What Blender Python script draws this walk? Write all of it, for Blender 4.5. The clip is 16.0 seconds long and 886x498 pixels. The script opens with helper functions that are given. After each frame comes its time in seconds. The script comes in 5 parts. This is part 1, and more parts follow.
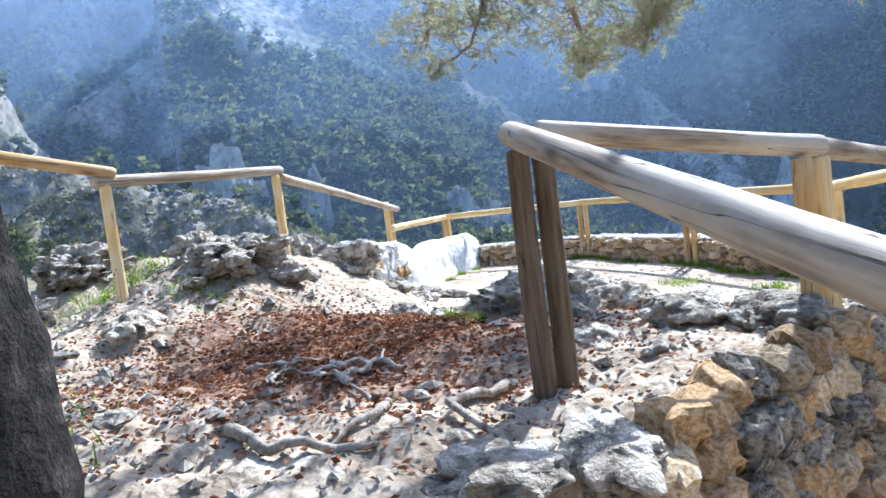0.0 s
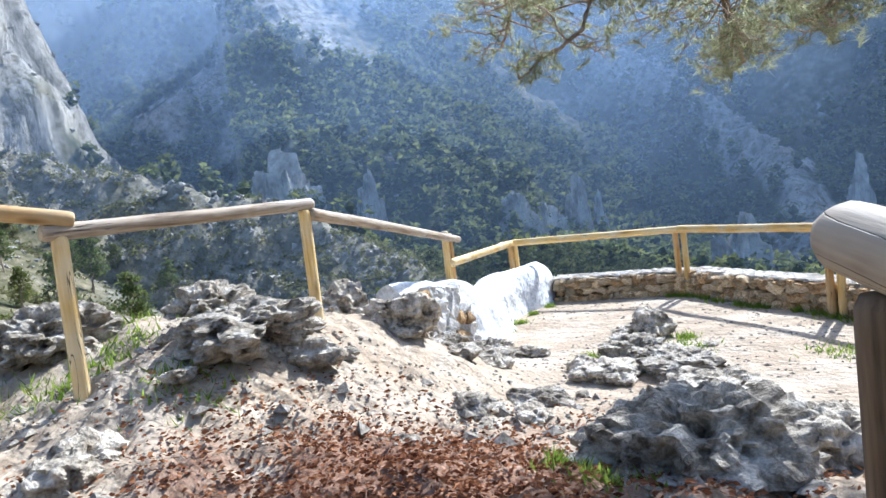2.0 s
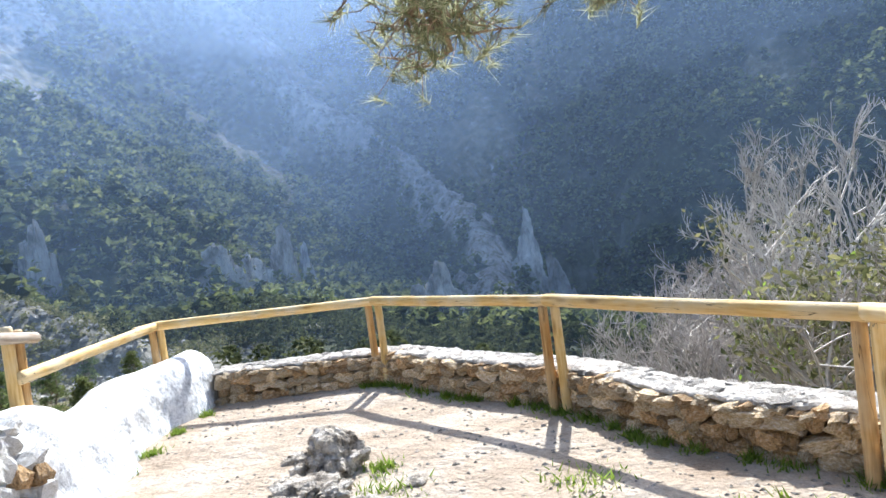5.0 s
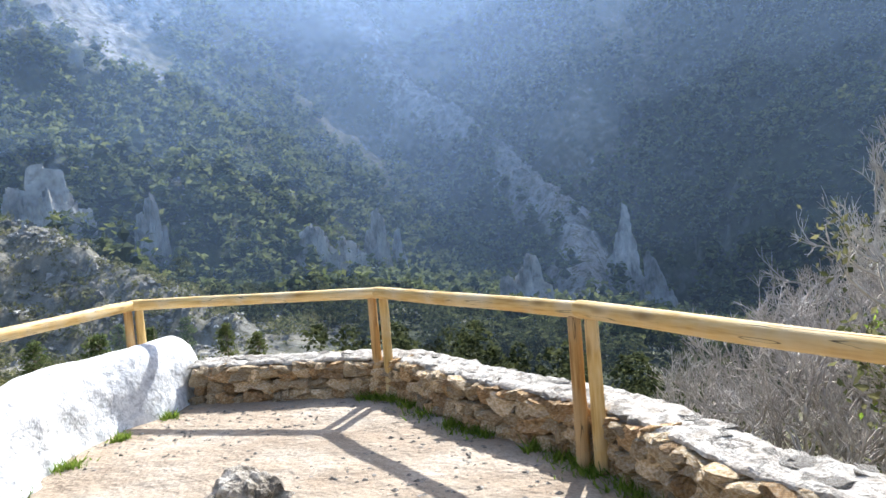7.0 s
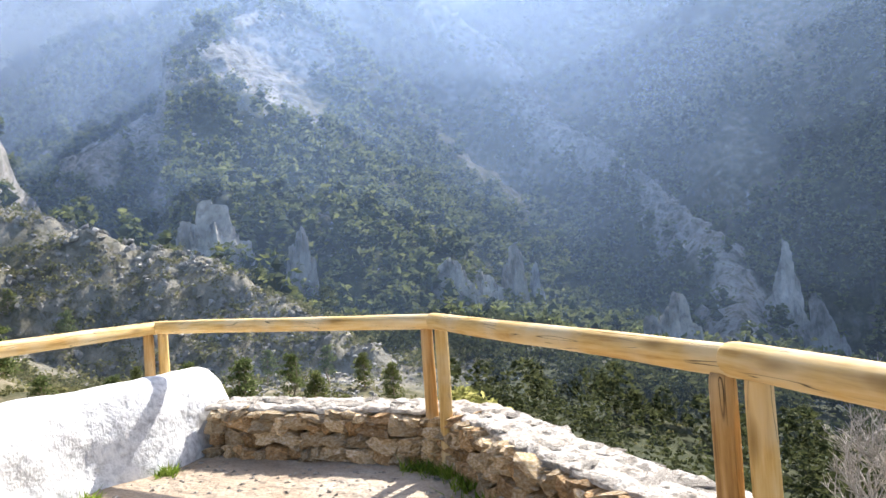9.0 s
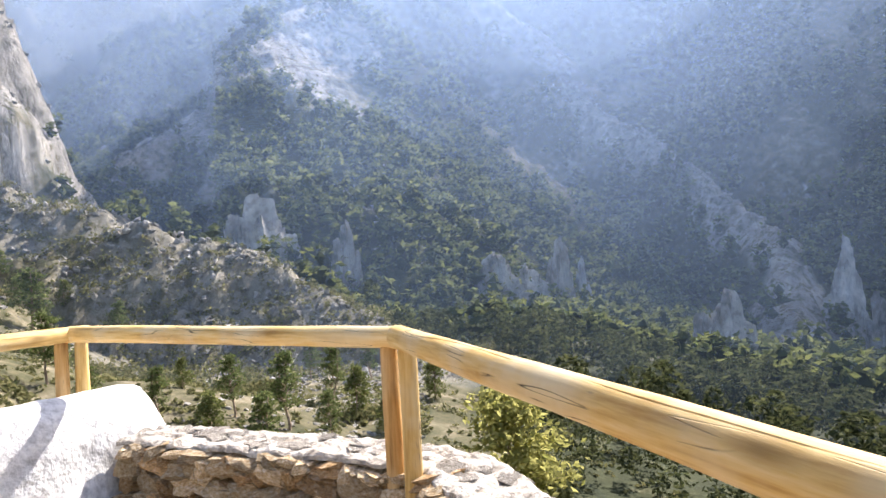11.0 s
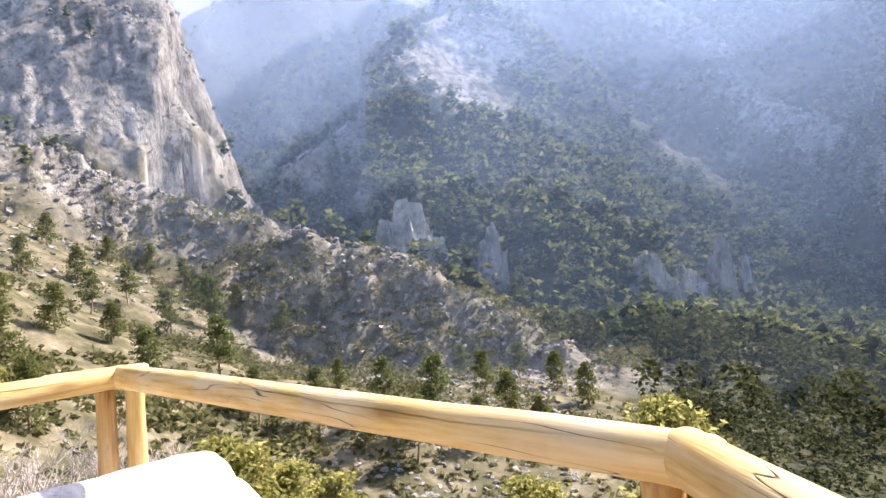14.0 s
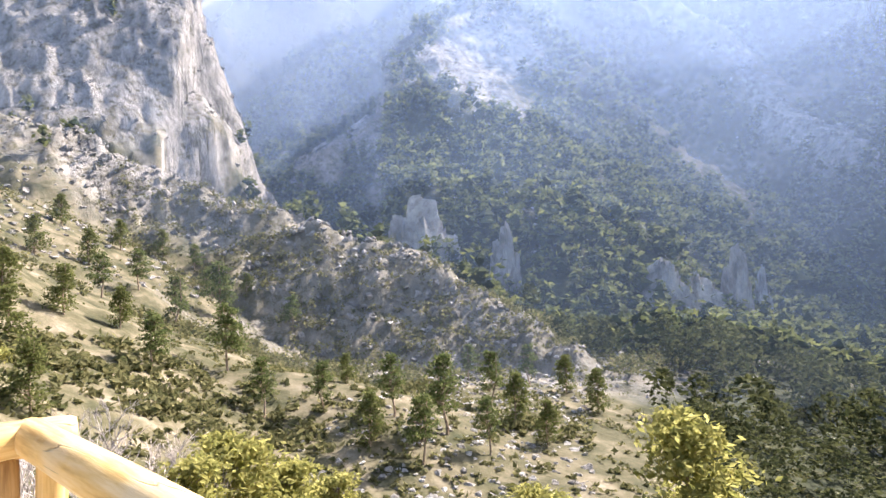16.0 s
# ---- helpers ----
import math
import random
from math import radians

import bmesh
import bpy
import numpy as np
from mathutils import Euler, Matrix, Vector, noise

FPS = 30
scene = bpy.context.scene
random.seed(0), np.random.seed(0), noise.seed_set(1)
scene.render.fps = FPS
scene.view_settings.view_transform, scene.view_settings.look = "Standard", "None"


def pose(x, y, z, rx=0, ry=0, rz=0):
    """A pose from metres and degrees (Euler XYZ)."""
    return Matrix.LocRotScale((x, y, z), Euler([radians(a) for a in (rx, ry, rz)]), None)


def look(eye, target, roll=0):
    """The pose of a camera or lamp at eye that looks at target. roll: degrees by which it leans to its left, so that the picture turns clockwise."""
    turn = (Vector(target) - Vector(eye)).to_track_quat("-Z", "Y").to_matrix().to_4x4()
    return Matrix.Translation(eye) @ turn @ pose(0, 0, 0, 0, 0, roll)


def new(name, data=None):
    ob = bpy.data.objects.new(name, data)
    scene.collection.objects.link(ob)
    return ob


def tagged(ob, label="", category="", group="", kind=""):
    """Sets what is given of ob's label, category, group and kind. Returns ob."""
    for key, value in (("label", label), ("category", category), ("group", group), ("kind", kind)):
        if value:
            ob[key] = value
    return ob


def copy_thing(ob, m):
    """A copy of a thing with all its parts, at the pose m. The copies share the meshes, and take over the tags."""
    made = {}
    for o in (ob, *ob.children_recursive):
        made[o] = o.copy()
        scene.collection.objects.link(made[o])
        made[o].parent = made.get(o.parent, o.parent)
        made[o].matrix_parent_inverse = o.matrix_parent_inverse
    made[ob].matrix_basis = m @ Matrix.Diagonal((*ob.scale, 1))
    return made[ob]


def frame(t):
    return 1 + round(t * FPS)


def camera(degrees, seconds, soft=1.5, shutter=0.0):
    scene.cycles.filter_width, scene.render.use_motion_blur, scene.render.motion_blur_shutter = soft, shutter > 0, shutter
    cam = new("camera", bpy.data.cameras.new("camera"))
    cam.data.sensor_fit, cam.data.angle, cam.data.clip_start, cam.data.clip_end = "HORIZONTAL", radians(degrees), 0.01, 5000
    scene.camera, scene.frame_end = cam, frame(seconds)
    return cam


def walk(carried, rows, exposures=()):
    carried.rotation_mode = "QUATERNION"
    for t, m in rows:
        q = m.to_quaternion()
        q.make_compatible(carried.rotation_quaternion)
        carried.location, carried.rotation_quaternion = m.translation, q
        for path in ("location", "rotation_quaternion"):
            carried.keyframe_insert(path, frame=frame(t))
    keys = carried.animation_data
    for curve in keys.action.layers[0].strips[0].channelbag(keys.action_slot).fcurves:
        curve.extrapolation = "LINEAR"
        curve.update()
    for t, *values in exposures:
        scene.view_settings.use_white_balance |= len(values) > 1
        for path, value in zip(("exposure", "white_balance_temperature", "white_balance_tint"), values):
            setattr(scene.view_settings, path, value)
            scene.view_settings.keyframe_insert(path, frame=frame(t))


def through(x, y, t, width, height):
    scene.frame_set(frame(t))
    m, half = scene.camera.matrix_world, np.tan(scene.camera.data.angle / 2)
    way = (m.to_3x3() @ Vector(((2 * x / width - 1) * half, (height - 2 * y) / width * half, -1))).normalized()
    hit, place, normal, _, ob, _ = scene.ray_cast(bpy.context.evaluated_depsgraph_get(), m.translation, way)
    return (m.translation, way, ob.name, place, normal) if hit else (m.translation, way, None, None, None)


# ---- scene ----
cam = camera(67.9, 16.0)
PATH = [
    (0, (3.515, -0.421, 1.314), (2.723, 1.409, 1.162), -7.1),
    (0.5, (3.351, -0.077, 1.42), (2.537, 1.745, 1.29), -6.9),
    (1, (3.159, 0.207, 1.478), (2.118, 1.9, 1.259), -5.4),
    (1.5, (2.903, 0.633, 1.598), (1.91, 2.363, 1.456), -7.4),
    (2, (2.695, 1.089, 1.638), (1.758, 2.852, 1.519), -7.0),
    (2.5, (2.581, 1.462, 1.735), (1.817, 3.31, 1.681), -8.3),
    (3, (2.437, 1.918, 1.816), (2.031, 3.876, 1.827), -11.3),
    (3.5, (2.37, 2.271, 1.855), (2.353, 4.267, 1.726), -10.3),
    (6, (2.698, 4.333, 1.61), (2.433, 6.315, 1.56), -2.3),
    (6.5, (2.846, 4.708, 1.583), (2.351, 6.643, 1.483), -4.4),
    (7, (3.011, 5.167, 1.522), (2.637, 7.13, 1.447), -4.6),
    (7.5, (3.083, 5.545, 1.472), (2.801, 7.524, 1.39), -4.4),
    (8, (3.125, 5.963, 1.402), (2.515, 7.867, 1.36), -3.0),
    (8.5, (3.072, 6.478, 1.309), (2.326, 8.333, 1.361), -3.1),
    (11, (2.832, 8.29, 1.262), (1.938, 10.079, 1.315), -3.3),
    (11.5, (2.641, 8.615, 1.272), (1.516, 10.267, 1.358), -3.3),
    (12, (2.492, 8.84, 1.294), (1.359, 10.484, 1.392), -5.4),
    (12.5, (2.301, 9.185, 1.305), (1.154, 10.823, 1.28), -3.9),
    (13, (2.187, 9.34, 1.286), (0.941, 10.905, 1.288), -1.9),
    (13.5, (1.907, 9.546, 1.308), (0.711, 11.143, 1.448), -3.3),
    (14, (1.714, 9.699, 1.304), (0.452, 11.248, 1.389), -4.0),
    (14.5, (1.529, 9.928, 1.331), (0.259, 11.466, 1.475), -1.4),
    (15, (1.353, 10.041, 1.333), (-0.029, 11.482, 1.442), -1.6),
    (15.5, (1.257, 10.151, 1.415), (-0.071, 11.643, 1.518), -2.2),
    (16, (0.784, 10.401, 1.384), (-0.506, 11.928, 1.464), -1.5),
]
walk(cam, [(t, look(eye, target, roll)) for t, eye, target, roll in PATH],
     [(0.0, 1.18, 5200, 8), (1.0, 1.05, 5200, 8), (2.0, 1.0, 5400, 8), (3.0, 0.92, 5650, 9), (3.6, 1.12, 5700, 9), (6.0, 1.05, 5650, 9), (7.0, 0.98, 5800, 9), (7.5, 1.05, 5850, 9), (8.5, 1.12, 6150, 11), (11.0, 1.16, 6450, 16), (12.7, 0.95, 6700, 20), (13.6, 1.12, 6600, 21), (16.0, 1.42, 6550, 20)])

# ---- light ----
SUN_BEARING, SUN_RISE = 10.0, 43.0
world = bpy.data.worlds.new("world")
scene.world = world
world.use_nodes = True
wn = world.node_tree.nodes
sky = wn.new("ShaderNodeTexSky")
sky.sky_type = 'NISHITA'
sky.sun_disc = False
sky.sun_elevation = radians(SUN_RISE)
sky.sun_rotation = radians(SUN_BEARING)
sky.dust_density = 2.5
wn["Background"].inputs["Strength"].default_value = 0.14
world.node_tree.links.new(sky.outputs["Color"], wn["Background"].inputs["Color"])
sun_data = bpy.data.lights.new("sun", 'SUN')
sun_data.energy, sun_data.angle, sun_data.color = 5.0, radians(0.6), (1.0, 0.94, 0.85)
sun = new("sun", sun_data)
sun_way = Vector((math.sin(radians(SUN_BEARING)) * math.cos(radians(SUN_RISE)),
                  math.cos(radians(SUN_BEARING)) * math.cos(radians(SUN_RISE)), math.sin(radians(SUN_RISE))))
sun.matrix_basis = look(sun_way * 60, (0, 0, 0))

# ---- small tools ----
rnd = random.Random(7)
rng = np.random.default_rng(11)


def lattice(ix, iy, iz):
    h = (ix * 374761393 + iy * 668265263 + iz * 2147483647) & 0xFFFFFFFF
    h = ((h ^ (h >> 13)) * 1274126177) & 0xFFFFFFFF
    return ((h ^ (h >> 16)) & 0xFFFF) / 65535.0


def vnoise(x, y, z=0.0):
    """Smooth value noise, -1 to 1, on arrays."""
    x, y, z = np.broadcast_arrays(np.asarray(x, float), np.asarray(y, float), np.asarray(z, float))
    fx, fy, fz = np.floor(x), np.floor(y), np.floor(z)
    ix, iy, iz = fx.astype(np.int64), fy.astype(np.int64), fz.astype(np.int64)
    u, v, w = x - fx, y - fy, z - fz
    u, v, w = u * u * (3 - 2 * u), v * v * (3 - 2 * v), w * w * (3 - 2 * w)
    out = 0
    for dx in (0, 1):
        for dy in (0, 1):
            for dz in (0, 1):
                out = out + lattice(ix + dx, iy + dy, iz + dz) * (u if dx else 1 - u) * (v if dy else 1 - v) * (w if dz else 1 - w)
    return out * 2 - 1


def fbm(x, y, z=0.0, octaves=4, gain=0.5):
    total, amp, f = 0, 1.0, 1.0
    for k in range(octaves):
        total = total + amp * vnoise(x * f + 17.3 * k, y * f + 5.1 * k, z * f + 9.7 * k)
        amp, f = amp * gain, f * 2.03
    return total


def ridged(x, y, z=0.0, octaves=4):
    total, amp, f = 0, 1.0, 1.0
    for k in range(octaves):
        total = total + amp * (1 - 2 * np.abs(vnoise(x * f + 31.7 * k, y * f + 11.9 * k, z * f + 3.3 * k)))
        amp, f = amp * 0.5, f * 2.1
    return total


def smooth(a, b, x):
    s = np.clip((x - a) / (b - a), 0, 1)
    return s * s * (3 - 2 * s)


def mesh_of(name, verts, faces, material=None, shade=False):
    """A mesh from an array of corners and an array of faces that all have as many corners."""
    me = bpy.data.meshes.new(name)
    verts, faces = np.asarray(verts, np.float32), np.asarray(faces, np.int32)
    n, k = faces.shape
    me.vertices.add(len(verts))
    me.vertices.foreach_set("co", verts.ravel())
    me.loops.add(n * k)
    me.loops.foreach_set("vertex_index", faces.ravel())
    me.polygons.add(n)
    me.polygons.foreach_set("loop_start", np.arange(n, dtype=np.int32) * k)
    me.polygons.foreach_set("use_smooth", np.full(n, shade))
    me.update(calc_edges=True)
    if material:
        me.materials.append(material)
    return me


def grid_faces(rows, cols, closed=False):
    """Quads of a grid of rows x cols corners; closed: the columns meet round."""
    i = np.arange(rows - 1)[:, None] * cols
    if closed:
        j = np.arange(cols)[None, :]
        j2 = (j + 1) % cols
    else:
        j = np.arange(cols - 1)[None, :]
        j2 = j + 1
    a, b, c, d = i + j, i + j2, i + cols + j2, i + cols + j
    return np.stack([a, b, c, d], -1).reshape(-1, 4)


def thing(name, place, label, category, group="", kind=""):
    ob = new(name)
    ob.empty_display_size = 0.1
    ob.matrix_basis = Matrix.Translation(place)
    return tagged(ob, label, category, group, kind)


def part(name, mesh, parent, m=None, label=""):
    """One mesh object under a thing; m: its place in the world, or none when its corners are in the world."""
    ob = new(name, mesh)
    ob.parent = parent
    up = parent.matrix_basis if not parent.parent else parent.parent.matrix_basis @ (parent.matrix_parent_inverse @ parent.matrix_basis)
    ob.matrix_parent_inverse = up.inverted()
    ob.matrix_basis = m if m is not None else Matrix.Identity(4)
    return tagged(ob, label) if label else ob


def along(a, b):
    """The pose whose x axis runs from a to b, at a."""
    a, b = Vector(a), Vector(b)
    return Matrix.Translation(a) @ (b - a).to_track_quat('X', 'Z').to_matrix().to_4x4()


# ---- materials ----
def base_material(name, roughness=0.9):
    m = bpy.data.materials.new(name)
    m.use_nodes = True
    b = m.node_tree.nodes["Principled BSDF"]
    b.inputs["Roughness"].default_value = roughness
    b.inputs["Specular IOR Level"].default_value = 0.25
    return m, m.node_tree.nodes, m.node_tree.links, b


def node(nodes, kind, **values):
    n = nodes.new(kind)
    for k, v in values.items():
        n.inputs[k].default_value = v
    return n


def ramp(nodes, links, source, stops):
    r = nodes.new("ShaderNodeValToRGB")
    while len(r.color_ramp.elements) < len(stops):
        r.color_ramp.elements.new(0.5)
    for e, (at, c) in zip(r.color_ramp.elements, stops):
        e.position = at
        e.color = (*c, 1) if len(c) == 3 else c
    links.new(source, r.inputs[0])
    return r.outputs[0]


def mixed(nodes, links, fac, a, b, blend='MIX'):
    n = nodes.new("ShaderNodeMix")
    n.data_type, n.blend_type = 'RGBA', blend
    for sock, v in ((n.inputs[0], fac), (n.inputs[6], a), (n.inputs[7], b)):
        if isinstance(v, bpy.types.NodeSocket):
            links.new(v, sock)
        else:
            sock.default_value = v if not isinstance(v, tuple) else (*v, 1)
    return n.outputs[2]


def maths(nodes, links, op, a, b=0.0):
    n = nodes.new("ShaderNodeMath")
    n.operation = op
    for sock, v in zip(n.inputs, (a, b)):
        if isinstance(v, bpy.types.NodeSocket):
            links.new(v, sock)
        else:
            sock.default_value = v
    return n.outputs[0]


def noise_of(nodes, links, vec, scale, detail=4.0, rough=0.55):
    n = node(nodes, "ShaderNodeTexNoise", Scale=scale, Detail=detail, Roughness=rough)
    if vec is not None:
        links.new(vec, n.inputs["Vector"])
    return n.outputs["Fac"]


def bump(nodes, links, height, bsdf, strength, distance):
    n = node(nodes, "ShaderNodeBump", Strength=strength, Distance=distance)
    links.new(height, n.inputs["Height"])
    links.new(n.outputs[0], bsdf.inputs["Normal"])


def speckled(name, dark, mid, light, scale, fine, bumps=0.6, distance=0.02, roughness=0.92, vary=0.25):
    """A rough mineral or earthy surface: patches, grain and pits; each piece a little different."""
    m, n, l, b = base_material(name, roughness)
    co = n.new("ShaderNodeTexCoord").outputs["Object"]
    big, small = noise_of(n, l, co, scale, 5, 0.6), noise_of(n, l, co, fine, 6, 0.65)
    c = ramp(n, l, big, [(0.32, dark), (0.5, mid), (0.66, light)])
    g = ramp(n, l, small, [(0.3, (0.45, 0.45, 0.45)), (0.55, (1, 1, 1)), (0.75, (1.15, 1.13, 1.08))])
    c = mixed(n, l, 0.85, c, g, 'MULTIPLY')
    info = n.new("ShaderNodeObjectInfo")
    v = ramp(n, l, info.outputs["Random"], [(0.0, (1 - vary,) * 3), (1.0, (1 + vary,) * 3)])
    l.new(mixed(n, l, 1.0, c, v, 'MULTIPLY'), b.inputs["Base Color"])
    h = maths(n, l, 'ADD', small, maths(n, l, 'MULTIPLY', big, 1.5))
    bump(n, l, h, b, bumps, distance)
    return m


def wood(name, dark, mid, light, grey):
    """A peeled round log: long grain, drying cracks, knots and stains; the length runs along x."""
    m, n, l, b = base_material(name, 0.7)
    co = n.new("ShaderNodeTexCoord").outputs["Object"]
    info = n.new("ShaderNodeObjectInfo")
    shift = n.new("ShaderNodeVectorMath")
    shift.operation = 'ADD'
    l.new(co, shift.inputs[0])
    l.new(info.outputs["Location"], shift.inputs[1])
    grain = n.new("ShaderNodeMapping")
    grain.inputs["Scale"].default_value = (1.6, 22, 22)
    l.new(shift.outputs[0], grain.inputs["Vector"])
    fine = noise_of(n, l, grain.outputs[0], 2.0, 6, 0.6)
    slow = noise_of(n, l, shift.outputs[0], 2.3, 4, 0.6)
    c = ramp(n, l, fine, [(0.3, dark), (0.5, mid), (0.7, light)])
    c = mixed(n, l, ramp(n, l, slow, [(0.42, (0, 0, 0)), (0.68, (1, 1, 1))]), c, grey)
    knot = n.new("ShaderNodeTexVoronoi")
    km = n.new("ShaderNodeMapping")
    km.inputs["Scale"].default_value = (2.2, 7, 7)
    l.new(shift.outputs[0], km.inputs["Vector"])
    l.new(km.outputs[0], knot.inputs["Vector"])
    knot.inputs["Scale"].default_value = 1.0
    c = mixed(n, l, ramp(n, l, knot.outputs["Distance"], [(0.05, (0.75, 0.75, 0.75)), (0.2, (0, 0, 0))]), c, tuple(0.55 * v for v in dark))
    cm = n.new("ShaderNodeMapping")
    cm.inputs["Scale"].default_value = (0.55, 9, 9)
    l.new(shift.outputs[0], cm.inputs["Vector"])
    crack = noise_of(n, l, cm.outputs[0], 1.7, 2, 0.5)
    line = ramp(n, l, crack, [(0.492, (0, 0, 0)), (0.5, (1, 1, 1)), (0.508, (0, 0, 0))])
    line = maths(n, l, 'MULTIPLY', line, ramp(n, l, slow, [(0.46, (0, 0, 0)), (0.54, (1, 1, 1))]))
    c = mixed(n, l, line, c, (0.03, 0.02, 0.012))
    v = ramp(n, l, info.outputs["Random"], [(0.0, (0.86, 0.84, 0.8)), (1.0, (1.1, 1.1, 1.1))])
    l.new(mixed(n, l, 1.0, c, v, 'MULTIPLY'), b.inputs["Base Color"])
    h = maths(n, l, 'SUBTRACT', fine, maths(n, l, 'MULTIPLY', line, 3.0))
    bump(n, l, h, b, 0.5, 0.004)
    return m


def foliage(name, dark, light, through=0.35):
    m, n, l, b = base_material(name, 0.85)
    b.inputs["Specular IOR Level"].default_value = 0.06
    geo = n.new("ShaderNodeNewGeometry")
    info = n.new("ShaderNodeObjectInfo")
    r = maths(n, l, 'FRACT', maths(n, l, 'ADD', geo.outputs["Random Per Island"], info.outputs["Random"]))
    c = ramp(n, l, r, [(0.0, dark), (1.0, light)])
    l.new(c, b.inputs["Base Color"])
    t = n.new("ShaderNodeBsdfTranslucent")
    l.new(c, t.inputs["Color"])
    s = n.new("ShaderNodeMixShader")
    s.inputs[0].default_value = through
    l.new(b.outputs[0], s.inputs[1])
    l.new(t.outputs[0], s.inputs[2])
    l.new(s.outputs[0], n["Material Output"].inputs["Surface"])
    return m


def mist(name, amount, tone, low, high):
    """A sheet standing in for thin fog: most light passes, the rest is scattered on in the haze colour. Thicker from
    low to high (metres), and drifting.
    """
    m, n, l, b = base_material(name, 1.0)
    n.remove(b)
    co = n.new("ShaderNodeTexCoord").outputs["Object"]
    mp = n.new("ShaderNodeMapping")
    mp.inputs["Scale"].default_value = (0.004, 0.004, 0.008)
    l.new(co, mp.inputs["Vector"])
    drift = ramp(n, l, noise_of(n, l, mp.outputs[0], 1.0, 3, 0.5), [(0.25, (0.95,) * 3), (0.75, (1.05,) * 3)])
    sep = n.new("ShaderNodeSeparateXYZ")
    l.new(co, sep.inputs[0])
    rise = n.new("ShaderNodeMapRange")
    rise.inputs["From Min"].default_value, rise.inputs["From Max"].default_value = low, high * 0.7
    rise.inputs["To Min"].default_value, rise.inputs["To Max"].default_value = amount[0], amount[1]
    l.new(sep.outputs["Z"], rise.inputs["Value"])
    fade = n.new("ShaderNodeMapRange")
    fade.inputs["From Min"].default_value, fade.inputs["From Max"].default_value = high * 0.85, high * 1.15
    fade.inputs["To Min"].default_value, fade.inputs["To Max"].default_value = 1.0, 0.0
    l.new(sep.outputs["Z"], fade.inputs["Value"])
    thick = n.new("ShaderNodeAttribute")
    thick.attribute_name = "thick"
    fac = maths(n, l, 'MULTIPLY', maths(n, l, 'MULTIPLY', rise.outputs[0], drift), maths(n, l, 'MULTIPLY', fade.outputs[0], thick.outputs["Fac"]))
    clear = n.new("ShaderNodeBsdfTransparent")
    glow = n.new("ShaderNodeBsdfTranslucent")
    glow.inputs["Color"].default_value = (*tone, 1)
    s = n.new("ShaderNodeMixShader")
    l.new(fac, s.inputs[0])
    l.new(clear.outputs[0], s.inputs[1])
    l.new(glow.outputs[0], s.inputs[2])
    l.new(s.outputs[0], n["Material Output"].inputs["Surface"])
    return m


WOOD = wood("yellow_log", (0.48, 0.28, 0.085), (0.7, 0.48, 0.18), (0.8, 0.62, 0.33), (0.74, 0.62, 0.4))
AMBER_WOOD = wood("amber_log", (0.27, 0.14, 0.045), (0.5, 0.3, 0.11), (0.62, 0.42, 0.2), (0.55, 0.42, 0.25))
OLD_WOOD = wood("weathered_log", (0.13, 0.09, 0.06), (0.34, 0.265, 0.19), (0.52, 0.44, 0.34), (0.47, 0.41, 0.34))
# for posts under the pine: its shade is put into these browns
SHADED_WOOD = wood("shaded_log", (0.04, 0.026, 0.016), (0.14, 0.095, 0.058), (0.23, 0.165, 0.105), (0.17, 0.13, 0.094))
LIMESTONE = speckled("pitted_limestone", (0.07, 0.054, 0.04), (0.5, 0.435, 0.345), (0.76, 0.7, 0.61), 8.0, 40.0, 1.0, 0.035)
WALLSTONE = speckled("wall_stone", (0.36, 0.23, 0.11), (0.62, 0.47, 0.28), (0.75, 0.66, 0.52), 9.0, 50.0, 0.8, 0.012, vary=0.35)
ORANGESTONE = speckled("orange_stone", (0.22, 0.15, 0.09), (0.56, 0.35, 0.16), (0.66, 0.52, 0.35), 7.0, 40.0, 0.9, 0.015, vary=0.35)
MORTAR = speckled("mortar", (0.07, 0.052, 0.034), (0.15, 0.115, 0.08), (0.26, 0.21, 0.155), 8.0, 45.0, 0.8, 0.015)
CAP = speckled("cement_and_rubble", (0.3, 0.26, 0.21), (0.52, 0.475, 0.41), (0.66, 0.625, 0.56), 11.0, 42.0, 1.0, 0.02)
WHITEWASH = speckled("whitewash", (0.68, 0.68, 0.67), (0.8, 0.8, 0.79), (0.84, 0.84, 0.83), 3.0, 16.0, 0.8, 0.03, 0.85, 0.03)
WHITESTONE = speckled("limewashed_stone", (0.6, 0.565, 0.5), (0.77, 0.755, 0.72), (0.83, 0.82, 0.8), 6.0, 30.0, 0.8, 0.015, vary=0.15)
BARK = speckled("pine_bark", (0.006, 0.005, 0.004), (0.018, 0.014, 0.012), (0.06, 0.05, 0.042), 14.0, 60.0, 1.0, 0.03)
LIMB = speckled("pine_limb_bark", (0.18, 0.125, 0.085), (0.36, 0.27, 0.19), (0.52, 0.42, 0.32), 18.0, 80.0, 0.7, 0.01)
DEADWOOD = speckled("dead_wood", (0.15, 0.12, 0.09), (0.41, 0.35, 0.28), (0.6, 0.54, 0.46), 14.0, 60.0, 0.8, 0.01)
BARETWIG = speckled("bare_twig", (0.36, 0.31, 0.27), (0.52, 0.47, 0.42), (0.66, 0.61, 0.56), 3.0, 20.0, 0.3, 0.01)
PALETWIG = speckled("pale_twig", (0.46, 0.42, 0.38), (0.62, 0.58, 0.53), (0.75, 0.71, 0.66), 3.0, 20.0, 0.3, 0.01)
NEEDLES = foliage("pine_needles", (0.12, 0.145, 0.055), (0.54, 0.54, 0.36), 0.55)
WOODLAND = foliage("far_pine_crown", (0.09, 0.112, 0.036), (0.215, 0.23, 0.082), 0.55)
